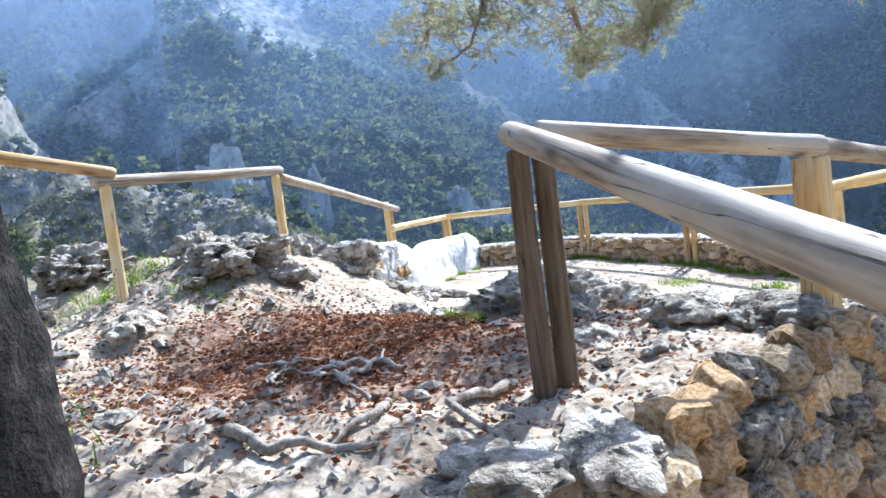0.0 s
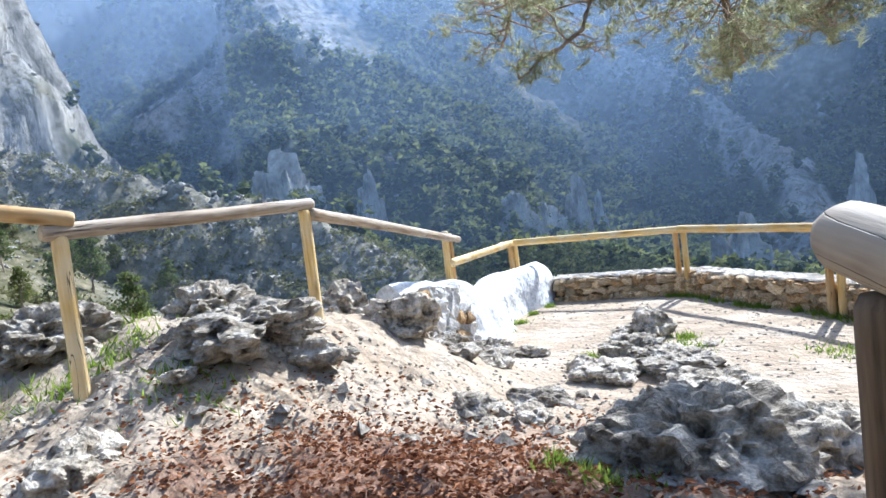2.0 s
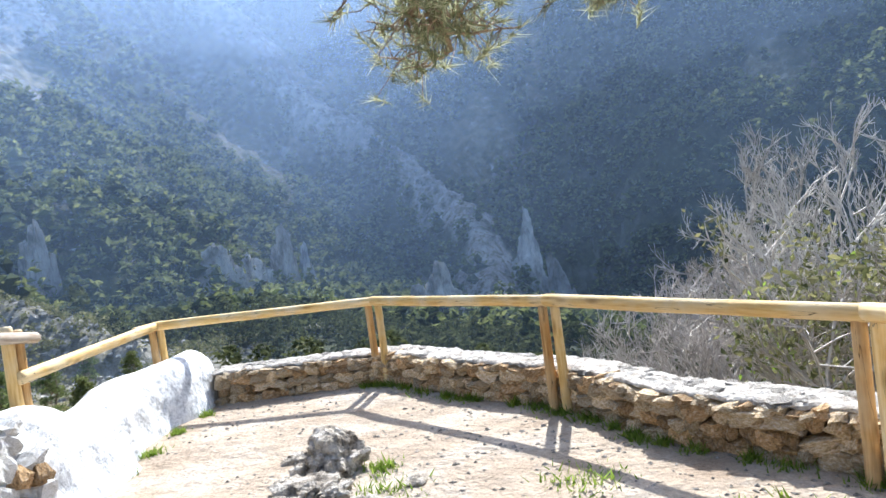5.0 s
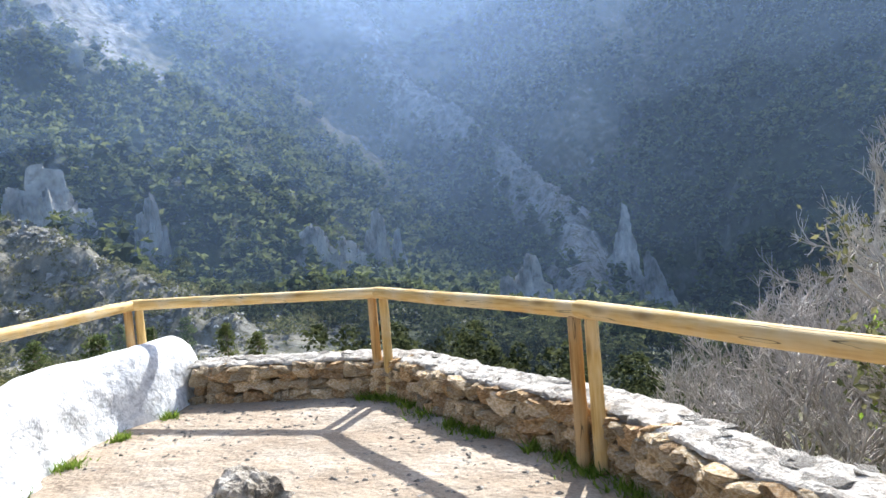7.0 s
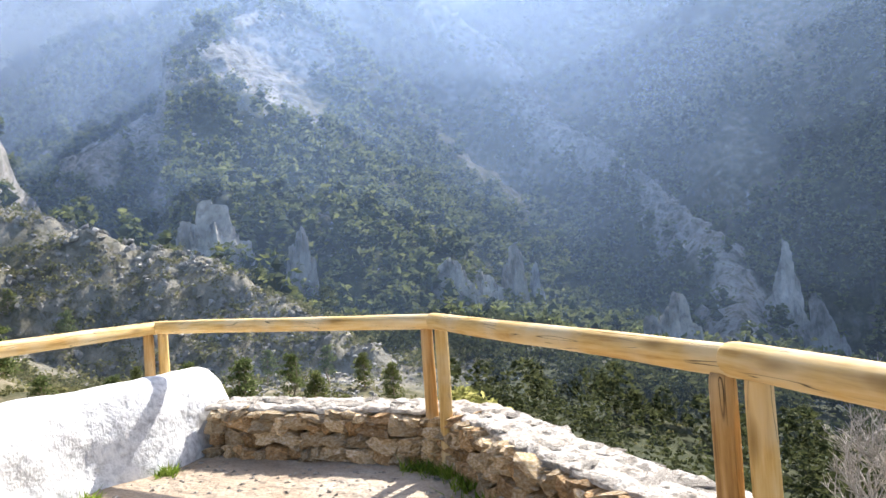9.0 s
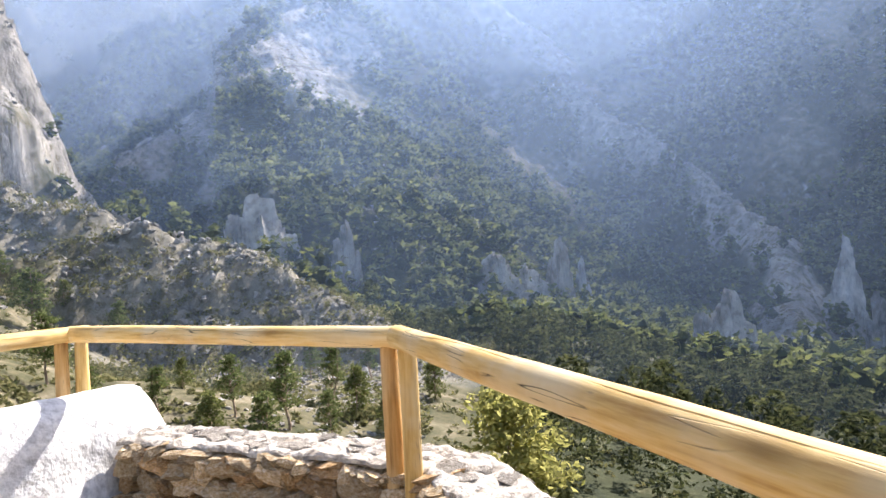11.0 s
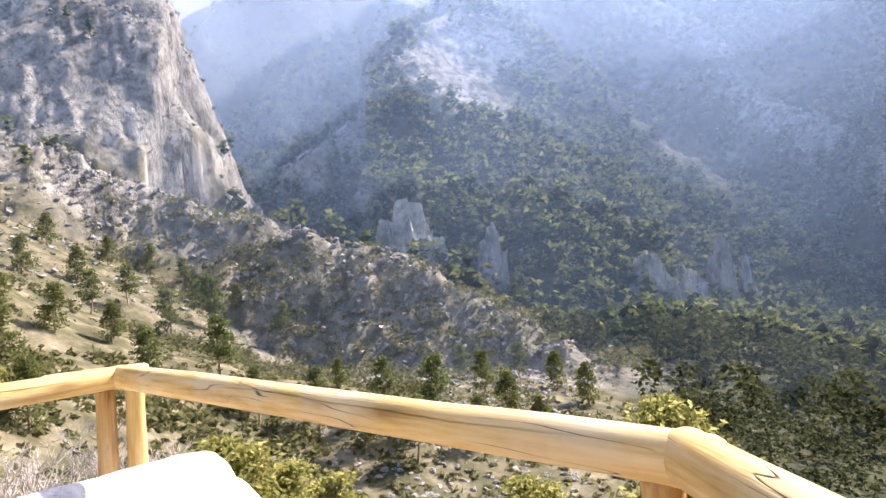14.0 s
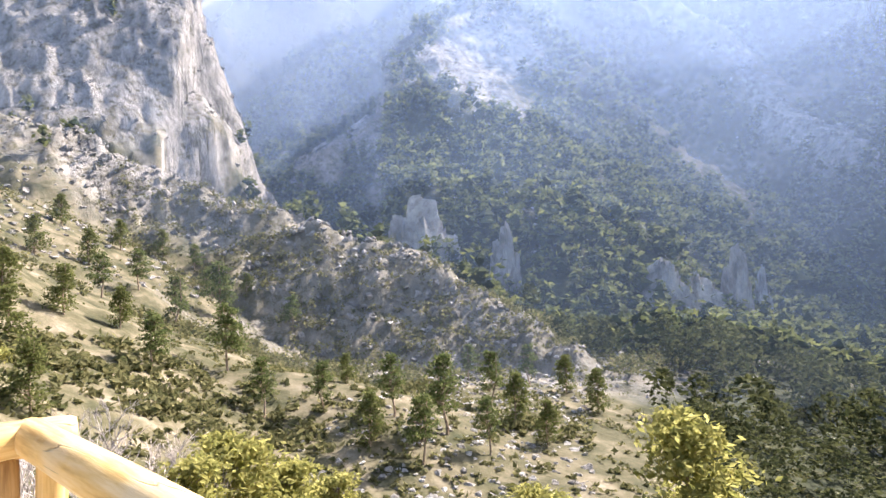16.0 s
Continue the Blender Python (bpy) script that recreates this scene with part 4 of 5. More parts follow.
# woods on the slopes beyond the valley
def woods(b0, b1, d0, d1, spacing, low, high, sprays, leaf, material, label):
    """A closed stand of round-crowned pines between two bearings and two distances: hearts coloured as inner shade,
    and leafy sprays.
    """
    n = int(0.5 * radians(b1 - b0) * (d1 * d1 - d0 * d0) / spacing ** 2)
    b, d = rng.uniform(b0, b1, n), np.sqrt(rng.uniform(d0 * d0, d1 * d1, n))
    x, y = LOOKOUT[0] + d * np.sin(np.radians(b)), LOOKOUT[1] + d * np.cos(np.radians(b))
    keep = rng.uniform(0, 1, n) < woodedness(x, y)
    x, y = x[keep], y[keep]
    n = len(x)
    root = np.stack([x, y, height(x, y)], -1)[:, None, :]
    tall = (rng.uniform(low, high, n) * np.where(rng.uniform(0, 1, n) > 0.85, 1.25, 1.0))[:, None, None]
    wide = rng.uniform(0.3, 0.42, (n, 1, 1))
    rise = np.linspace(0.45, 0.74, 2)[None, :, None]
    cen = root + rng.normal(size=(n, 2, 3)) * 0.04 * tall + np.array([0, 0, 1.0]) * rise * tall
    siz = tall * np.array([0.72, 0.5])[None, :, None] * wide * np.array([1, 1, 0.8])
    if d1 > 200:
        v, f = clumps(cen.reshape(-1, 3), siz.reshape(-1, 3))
        tagged(new("woodland", mesh_of("woodland", v, f, SHADEDHEART)), "hearts of the dense far pine woods, coloured as inner shade", "woodland", kind="stuff")
    u = rng.uniform(0.0, 1.0, (n, sprays, 1)) ** 0.8
    a = rng.uniform(0, 6.28, (n, sprays, 1))
    lobe = 0.8 + 0.3 * np.sin(a * 3 + u * 7 + rng.uniform(0, 6, (n, 1, 1)))
    reach = wide * np.sqrt(np.maximum(0.02, 1 - (2 * u - 0.85) ** 2 / 1.35)) * lobe * rng.uniform(0.7, 1.1, (n, sprays, 1))
    cen = root + np.concatenate([np.cos(a) * reach, np.sin(a) * reach, 0.24 + 0.76 * u], -1) * tall
    v, f = leaves(cen.reshape(-1, 3), leaf, 0.45)
    tagged(new("woodland", mesh_of("woodland", v, f, material)), label, "woodland", kind="stuff")


woods(-58, 34, 150, 330, 4.5, 6.5, 11.0, 26, 1.05, WOODLAND, "dense pine woods covering the slopes across the gorge")
woods(-84, -62, 170, 268, 6.0, 5.0, 8.0, 26, 0.85, WOODLAND, "pine woods below the great cliff")
woods(-58, 34, 330, 480, 5.0, 7.0, 11.5, 18, 1.4, WOODLAND, "pine woods high on the far mountain")
woods(-14, 34, 480, 640, 8.5, 8.0, 12.0, 16, 1.6, WOODLAND, "hazy pine woods on the shaded mountain wall")
woods(-63, -14, 480, 760, 9.5, 8.0, 12.0, 16, 1.7, WOODLAND, "hazy pine woods at the head of the gorge")
woods(-20, 34, 42, 88, 4.8, 3.5, 6.5, 130, 0.3, SHADEDFLOORCROWN, "pines and tall shrubs below the lookout, greens darkened for shade")
woods(-34, 30, 88, 150, 5.2, 5.5, 9.0, 130, 0.52, SHADEDFLOORCROWN, "round-crowned pines on the floor of the gorge, in shade-darkened greens")

# scrub on the spur, the cliffs and the near slopes
n = 16500
b = rng.uniform(-92, 55, n)
d = 16 * np.exp(rng.uniform(0, 1, n) ** 0.75 * math.log(330 / 16))
x, y = LOOKOUT[0] + d * np.sin(np.radians(b)), LOOKOUT[1] + d * np.cos(np.radians(b))
keep = rng.uniform(0, 1, n) < 0.45 + 0.6 * fbm(x * 0.05, y * 0.05, 31, 4)
x, y, d, b = x[keep], y[keep], d[keep], b[keep]
z = height(x, y)
keep = np.hypot(height(x + 1.5, y) - z, height(x, y + 1.5) - z) / 1.5 < np.where((d < 235) | (b < -54), 2.4, 1.2)
x, y, z, d = x[keep], y[keep], z[keep], d[keep]
s = rng.uniform(0.25, 0.8, len(x)) * (0.5 + 0.9 * smooth(25, 130, d))
cen = np.repeat(np.stack([x, y, z], -1), 8, 0) + rng.normal(size=(len(x) * 8, 3)) * np.repeat(s, 8)[:, None] * np.array([0.55, 0.55, 0.25]) + np.array([0, 0, 0.3]) * np.repeat(s, 8)[:, None]
v, f = leaves(cen, 0.3, 0.3)
tagged(new("scrub", mesh_of("scrub", v, f, SCRUB)), "low grey-green scrub dotted over the rocky slopes", "shrubs", kind="stuff")
n = 7000
b = rng.uniform(-92, -28, n)
d = 30 * np.exp(rng.uniform(0, 1, n) * math.log(300 / 30))
x, y = LOOKOUT[0] + d * np.sin(np.radians(b)), LOOKOUT[1] + d * np.cos(np.radians(b))
keep = fbm(x * 0.03, y * 0.03, 41, 4) > 0.12
x, y, d = x[keep], y[keep], d[keep]
z = height(x, y)
keep = np.hypot(height(x + 1.5, y) - z, height(x, y + 1.5) - z) / 1.5 < np.where(d < 120, 1.6, 1.0)
x, y, z, d = x[keep], y[keep], z[keep], d[keep]
s = rng.uniform(0.2, 0.75, len(x)) * (0.5 + 0.8 * smooth(40, 180, d))
v, f = clumps(np.stack([x, y, z], -1), np.stack([s, s, s * 0.6], -1), 0.5, ICO_V, ICO_F)
CRAG = speckled("crag_rock", (0.17, 0.16, 0.14), (0.35, 0.335, 0.3), (0.54, 0.52, 0.47), 0.35, 2.5, 1.0, 0.4)
tagged(new("scree", mesh_of("scree", v, f, CRAG)), "loose grey limestone blocks strewn over the slopes", "scree", kind="stuff")


cs, ss = [], []
for name, count, wide, big in (("pyramid", 900, 7, 1.4), ("crag", 300, 7, 1.3), ("crag_toe", 400, 9, 1.2), ("spur", 2600, 15, 0.8), ("cliff", 500, 16, 1.2)):
    pts = np.array([bearing(*p) for p in RIDGES[name][0][2 if name == "pyramid" else 0:4 if name == "crag" else 8]])
    u = rng.uniform(0, len(pts) - 1.001, count)
    i, fr = u.astype(int), (u % 1)[:, None]
    p = pts[i] * (1 - fr) + pts[i + 1] * fr + rng.normal(size=(count, 3)) * wide
    p[:, 2] = height(p[:, 0], p[:, 1])
    cs.append(p)
    s = big * rng.uniform(0.3, 1.1, count) ** 1.5
    ss.append(np.stack([s, s, s * rng.uniform(0.6, 1.3, count)], -1))
v, f = clumps(np.concatenate(cs), np.concatenate(ss), 0.5, ICO_V, ICO_F)
tagged(new("ridge_rocks", mesh_of("ridge_rocks", v, f, CRAG)), "bare broken limestone blocks along the ridges", "rocks", kind="stuff")
n = 7000
b = np.concatenate([rng.uniform(-92, -50, 3000), rng.uniform(-66, -20, 4000)])
d = np.concatenate([26 * np.exp(rng.uniform(0, 1, 3000) * math.log(200 / 26)), rng.uniform(70, 200, 4000)])
x, y = LOOKOUT[0] + d * np.sin(np.radians(b)), LOOKOUT[1] + d * np.cos(np.radians(b))
keep = fbm(x * 0.06, y * 0.06, 61, 4) > 0.0
x, y, d = x[keep], y[keep], d[keep]
s = rng.uniform(0.4, 1.3, len(x)) * (0.45 + 1.0 * smooth(30, 150, d))
K = 5
cen = np.stack([x, y, height(x, y)], -1)[:, None, :] + rng.normal(size=(len(x), K, 3)) * s[:, None, None] * np.array([0.6, 0.6, 0.25]) + np.array([0, 0, 0.45]) * s[:, None, None]
siz = np.repeat((s * 0.5)[:, None, None], K, 1) * rng.uniform(0.6, 1.3, (len(x), K, 1)) * np.array([1, 1, 0.8])
cen = np.repeat(cen, 4, 1).reshape(-1, 3) + rng.normal(size=(len(x) * K * 4, 3)) * np.repeat(s, K * 4)[:, None] * 0.3
v, f = leaves(cen, 0.36, 0.3)
tagged(new("bushes", mesh_of("bushes", v, f, SCRUB)), "olive-green bushes scattered over the dry slope", "shrubs", kind="stuff")


def outcrop(b0, b1, low, high, taper, seed, label, peaks=((0.1, 0.62, 1.0), (-0.5, 0.5, 0.72), (0.62, 0.42, 0.55))):
    """A bare limestone tower on the far slope between two bearings and two rises."""
    gx, gy, gz_, gd = seen_ground((b0 + b1) / 2, low, 160 if b0 < -33 else 130)
    wide = gd * math.tan(radians(b1 - b0)) / 2
    tall = gd * (math.tan(radians(high)) - math.tan(radians(low)))
    rows, cols = 38, 64
    uu, aa = np.meshgrid(np.linspace(0, 1, rows), np.linspace(0, 2 * math.pi, cols, endpoint=False), indexing='ij')
    cx, cy = np.cos(aa), np.sin(aa)
    stack = Bundle()
    for j, (off, slim, tip) in enumerate(peaks):
        q = seed + 5.3 * j
        crown_z = tip * (0.85 + 0.3 * fbm(cx * 1.4 + q, cy * 1.4, q, 3))
        flute = ridged(cx * 2.3 + q, cy * 2.3, uu * 1.3 + q, 4)
        grain = ridged(cx * 6.5 + q, cy * 6.5, uu * 6.0, 4)
        r = (1.15 - (0.25 + taper) * uu ** 0.8) * (0.84 + 0.22 * flute + 0.13 * grain + 0.04 * np.sin(uu * 19 + 3 * flute))
        r = slim * r * np.where(uu > 0.86, np.sqrt(np.maximum(0, 1 - ((uu - 0.86) / 0.14) ** 2)), 1.0)
        v = np.stack([r * cx + off + 0.16 * math.sin(q) * uu, r * cy, 2 * uu * crown_z - 0.9 + 0.14 * grain * (uu > 0.2)], -1)
        stack.add(v.reshape(-1, 3), grid_faces(rows, cols, True))
    me = stack.mesh("outcrop", BLUFF)
    ob = new("rock_outcrop", me)
    ob.matrix_basis = Matrix.Translation((gx, gy, gz_ + tall * 0.42)) @ Matrix.Rotation(radians(-(b0 + b1) / 2), 4, 'Z') @ Matrix.Diagonal((wide * 1.1, wide * 0.7, tall * 0.62, 1))
    return tagged(ob, label, "rock", "limestone towers on the far slope")


BLUFF = speckled("bluff_rock", (0.14, 0.13, 0.11), (0.44, 0.415, 0.37), (0.64, 0.615, 0.57), 0.9, 5.0, 1.0, 0.3)
TOWER = "pale grey limestone outcrop among the far pines"
outcrop(-44.4, -39.0, 0.6, 5.6, 0.3, 5, "broad pale limestone bluff on the far slope")
outcrop(-36.0, -33.7, -1.5, 3.4, 0.3, 9, TOWER)
outcrop(-17.6, -15.2, -4.4, 0.6, 0.35, 14, TOWER)
outcrop(-15.2, -13.8, -4.8, -0.6, 0.4, 18, TOWER)
outcrop(-23.8, -20.2, -3.4, 0.4, 0.2, 22, TOWER)
outcrop(-20.8, -17.4, -3.8, -0.4, 0.25, 24, TOWER)
outcrop(3.2, 6.2, -6.6, -1.0, 0.62, 27, "slender pointed limestone pinnacle above dark pines", ((0.05, 0.85, 1.0), (-0.55, 0.5, 0.4), (0.5, 0.6, 0.45)))
outcrop(-5.6, -1.0, -9.5, -4.6, 0.35, 31, TOWER)
outcrop(5.4, 9.0, -9.8, -5.4, 0.4, 36, TOWER)


# ---- single trees on the meadow ----
def pine_tree(seed, tall, crown, material=PINECROWN, label="", low=0.3, m=46, leaf=0.085):
    """A pine or leafy tree at the origin: trunk, limbs and a crown of many small sprays."""
    r = np.random.default_rng(seed)
    tree = thing("pine_tree", (0, 0, 0), label, "tree", "single trees in the valley")
    trunk_b, crown_b = Bundle(), Bundle()
    trunk_b.add(*tube(bend((0, 0, -0.5), (r.normal() * 0.05 * tall, r.normal() * 0.05 * tall, tall * 0.97), 0, 9, seed, 0.03), tall * 0.028, tall * 0.006, 7))
    count = 34
    for k in range(count):
        u = (k + r.uniform(0, 1)) / count
        zz = tall * (low + (0.97 - low) * u)
        reach = crown * (1 - 0.75 * u ** 1.6) * r.uniform(0.55, 1.15) * (0.55 + 0.45 * min(1, u * 5))
        a = r.uniform(0, 6.28)
        end = np.array((math.cos(a) * reach, math.sin(a) * reach, zz + tall * 0.05 * r.uniform(-0.3, 1)))
        trunk_b.add(*tube(bend((0, 0, zz - 0.06 * tall), end, 0.05, 5, seed + k, 0.08), tall * 0.007, tall * 0.002, 4))
        c = end * np.array((1, 1, 1)) * 1.0 + r.normal(size=(m, 3)) * np.array((0.2, 0.2, 0.085)) * crown * (1.1 - 0.4 * u)
        c[:, :2] -= end[None, :2] * r.uniform(0, 0.5, (m, 1))
        crown_b.add(*leaves(c, crown * leaf))
    part("trunk", trunk_b.mesh("trunk", LIMB, True), tree)
    part("crown", crown_b.mesh("crown", material), tree)
    return tree


def plant(tree, spot, scale, turn, first, wide=None):
    """Sets a one-metre model at a spot, that tall (and that wide)."""
    wide = wide or scale
    at = Matrix.Translation(spot) @ Matrix.Rotation(turn, 4, 'Z')
    if first:
        tree.matrix_basis = at @ Matrix.Diagonal((wide, wide, scale, 1))
        return tree
    return copy_thing(tree, at @ Matrix.Diagonal((wide / tree.scale[0], wide / tree.scale[1], scale / tree.scale[2], 1)))


kinds = [pine_tree(101, 1.0, 0.27, PINECROWN, "dark green pine with an airy layered crown in the valley"),
         pine_tree(102, 1.0, 0.33, PINECROWN, "broad dark green pine standing on the pale meadow"),
         pine_tree(103, 1.0, 0.36, WOODLAND, "bushy olive-green pine on the rocky slope", 0.12)]
used = set()
spots = [(-63.1, -6.8, 4.2, 1), (-61.9, -3.7, 4.0, 0), (-57.7, -7.2, 5.0, 1), (-55.1, -11.0, 4.6, 0), (-50.2, -11.0, 4.0, 0), (-44.5, -11.7, 5.0, 0),
         (-40.1, -13.2, 6.4, 0), (-42.1, -15.4, 5.4, 1), (-46.2, -13.9, 4.4, 2), (-58.6, -3.2, 4.4, 1), (-53.0, -4.6, 2.7, 1), (-48.3, -8.8, 2.4, 2),
         (-34.0, -12.6, 4.2, 2), (-36.2, -11.0, 4.4, 0), (-33.0, -9.5, 3.4, 0), (-69.4, -2.2, 3.5, 2), (-67.2, -1.0, 3.2, 1), (-64.5, -0.5, 3.0, 1),
         (-72.5, -4.2, 4.0, 2), (-71.0, -9.0, 5.0, 2), (-75.5, -8.5, 5.0, 2), (-30.0, -10.0, 3.0, 2), (-27.5, -11.5, 3.4, 2), (-38.0, -9.0, 3.0, 0),
         (-60.5, 0.3, 2.2, 1), (-56.5, -1.8, 2.0, 2), (-36.5, -14.8, 4.6, 0), (-31.5, -14.2, 3.6, 2), (-76.5, -2.5, 3.6, 2), (-74.5, 1.0, 3.0, 2), (-68.0, 1.5, 2.6, 2), (-71.5, 2.2, 2.8, 2), (-66.0, 2.6, 2.2, 2), (-63.0, 2.0, 2.0, 2),
         (-70.0, 4.5, 2.2, 2), (-73.0, -0.8, 3.4, 2), (-78.0, 2.5, 3.4, 2), (-59.5, -1.2, 2.2, 1), (-65.5, -3.4, 3.0, 2)]
for b, low, tall, kind in spots:
    gx_, gy_, gz_, gd = seen_ground(b, low, 22)
    plant(kinds[kind], (gx_, gy_, gz_), gd * math.tan(radians(tall)) * 1.05, rnd.uniform(0, 6), kind not in used)
    used.add(kind)

yellow = pine_tree(120, 1.0, 0.46, YELLOWCROWN, "rounded yellow-green leafy tree below the terrace", 0.08, 130, 0.058)
tops = [(-16.1, 55.8, -8.4, 11.0), (-20.5, 44.0, -11.2, 7.0)]
for k, (px, py, pz, tall) in enumerate(tops):
    plant(yellow, (px, py, pz - tall), tall, 0.7 + k, k == 0)
for b, d, rise, tall in [(-56.5, 30, -11.8, 6.0), (-59.8, 27, -13.2, 5.0), (-52.5, 31, -14.2, 5.0), (-49.0, 36, -15.6, 5.0), (-77.0, 48, -2.6, 7.0), (-73.5, 52, -4.0, 5.0), (-80.5, 40, -4.5, 6.0)]:
    px, py, pz = bearing(b, d, rise)
    plant(yellow, (px, py, pz - tall), tall, rnd.uniform(0, 6), False)


# ---- bare trees and shrubs round the terrace ----
def bare_tree(seed, label, leafy=None, name="bare_tree", category="tree", twig=BARETWIG):
    """A leafless tree one metre tall, with fine upright branching; leafy: a material for a few leaves."""
    r = random.Random(seed)
    tree = thing(name, (0, 0, 0), label, category, "bare trees and shrubs below the terrace")
    wood_b, tips = Bundle(), []

    def grow(p, way, length, radius, depth):
        steps = 4 if depth > 1 else 2
        q = [np.array(p)]
        for _ in range(steps):
            way = (way + Vector((r.gauss(0, 0.2), r.gauss(0, 0.2), r.gauss(0.1, 0.14)))).normalized()
            q.append(q[-1] + np.array(way) * length / steps)
        wood_b.add(*tube(q, radius, radius * 0.55, 5 if depth > 3 else 3))
        if depth == 0:
            tips.append(q[-1])
            return
        for k in range(r.choice((3, 4, 4)) if depth > 1 else 5):
            at = q[-1 - r.choice((0, 0, 1, 2) if depth > 1 else (0, 0, 1))]
            side = Vector((r.gauss(0, 1), r.gauss(0, 1), r.gauss(0.25, 0.5))).normalized()
            grow(at, (way * 0.75 + side * 0.75).normalized(), length * r.uniform(0.42, 0.68), radius * 0.6, depth - 1)

    stems = []
    for _ in range(3):
        wood_b.v, wood_b.f, wood_b.n = [], [], 0
        grow((r.gauss(0, 0.02), r.gauss(0, 0.02), -0.06), Vector((r.gauss(0, 0.22), r.gauss(0, 0.22), 1)).normalized(), 0.42, 0.012, 4)
        stems.append((np.concatenate(wood_b.v), np.concatenate(wood_b.f)))
    full = max(v[:, 2].max() for v, _ in stems)
    tips = [p / full for p in tips]
    for v, f in stems:
        part("stem", mesh_of("stem", v / full, f, twig, True), tree)
    if leafy:
        c = np.repeat(np.array(tips), 2, 0) + rng.normal(size=(len(tips) * 2, 3)) * 0.03
        v, f = leaves(c, 0.012)
        part("foliage", mesh_of("foliage", v, f, leafy), tree)
    return tree


bare_kinds = [bare_tree(5, "leafless silvery tree with fine upright twigs", twig=PALETWIG), bare_tree(6, "leafless pale shrub with dense fine twigs"),
              bare_tree(8, "sparse shrub with a few olive-green leaves", SCRUB, "leafy_shrub", "shrub"),
              bare_tree(9, "dense olive-green leafy shrub below the wall", GRASS, "leafy_shrub", "shrub")]
used = set()
stand = [(27.8, 37.5, 7.0, 9.5, 0), (24.5, 38, 1.5, 8.5, 0), (31.5, 33, 6.0, 9.0, 0), (36, 30, 6.5, 7.5, 0), (33.5, 36, 8.0, 12, 0), (29.5, 31, 3.5, 8, 0), (21.5, 34, -4, 7, 1), (19, 30, -8, 6, 1), (15.5, 30, -11, 5, 1),
         (24, 24, -5, 6, 1), (21, 22, -9, 5, 1), (28, 20, -5, 5, 1), (12.5, 32, -13, 4.5, 1), (26, 17, -8, 4.5, 1), (17.0, 20, -13, 4, 1), (31, 15, -7, 4, 1),
         (50, 13, -3, 4.2, 2), (29, 14, -10, 3.2, 1), (39, 11, -6, 3.8, 3), (24.5, 13, -15, 3, 1), (54, 10, -1, 4, 2), (34, 18, -3, 6.5, 1), (39, 17, 2.5, 6.5, 0), (19.5, 16, -15, 3, 1), (43, 12, 1, 5, 2),
         (-70, 24, -9, 5.5, 1), (-66, 26, -9.5, 5, 1), (-63, 22, -12, 4.5, 1), (-74, 21, -9, 5, 1), (-68, 19, -14, 4, 1), (-72, 17, -15, 4, 3), (-78, 18, -9, 4.5, 1), (-61, 30, -10.5, 5, 1), (-65, 34, -7.5, 5, 0), (-77, 26, -6, 5, 3), (-80, 32, -4, 6, 3)]
for b, d, rise, tall, kind in stand:
    b = b + 3.0 * (b > 20)
    px, py, pz = bearing(b, d, rise)
    gz_ = ground_z(px, py)
    grown = max(1.2, pz - gz_)
    plant(bare_kinds[kind], (px, py, gz_), grown * 0.95, rnd.uniform(0, 6), kind not in used, grown * (0.6 if kind == 0 else 0.85))
    used.add(kind)
for px, py, top in [(7.6, 9.4, 0.35), (8.6, 10.9, 0.7)]:
    gz_ = ground_z(px, py)
    plant(bare_kinds[2], (px, py, gz_), top - gz_, rnd.uniform(0, 6), False)


# ---- the pine over the terrace ----
pine = thing("pine_tree", (2.02, 0.3, 0.2), "old pine with dark furrowed trunk and drooping needle sprays", "tree")
pts = bend((2.03, 0.26, 0.0), (2.1, 0.5, 6.4), 0.0, 40, 3, 0.02)
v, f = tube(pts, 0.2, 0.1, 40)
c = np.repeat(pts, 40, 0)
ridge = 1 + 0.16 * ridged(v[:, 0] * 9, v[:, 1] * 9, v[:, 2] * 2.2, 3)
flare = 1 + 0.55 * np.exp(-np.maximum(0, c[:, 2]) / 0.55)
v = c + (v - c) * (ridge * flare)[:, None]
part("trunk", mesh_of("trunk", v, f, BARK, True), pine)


def limb(path, r0, r1, seed):
    p = np.concatenate([bend(a, b, 0.02, 9, seed + k, 0.05)[:-1] for k, (a, b) in enumerate(zip(path, path[1:]))] + [np.array([path[-1]])])
    part("limb", mesh_of("limb", *tube(p, r0, r1, 9), LIMB, True), pine)
    return p


limbs = [limb([(2.08, 0.45, 4.7), (2.2, 2.6, 4.5), (2.3, 4.7, 3.75), (2.42, 5.6, 2.9), (2.5, 6.1, 2.38)], 0.075, 0.014, 1),
         limb([(2.28, 4.4, 3.85), (2.0, 4.7, 3.0), (1.85, 4.45, 2.45), (1.57, 4.22, 2.23)], 0.022, 0.006, 5),
         limb([(2.25, 3.6, 4.2), (3.0, 4.9, 3.7), (3.15, 5.6, 2.8), (3.0, 5.75, 2.4)], 0.035, 0.008, 9),
         limb([(2.25, 3.4, 4.25), (1.5, 4.6, 3.6), (1.25, 5.2, 2.95), (1.0, 5.5, 2.7)], 0.03, 0.008, 13),
         limb([(2.1, 0.5, 6.0), (3.2, 3.4, 5.3), (4.5, 5.8, 4.1), (4.82, 6.6, 2.8)], 0.07, 0.01, 17),
         limb([(2.1, 0.5, 5.5), (1.6, 3.0, 5.5), (1.3, 5.2, 5.0)], 0.06, 0.015, 21)]
twigs, needles = Bundle(), Bundle()


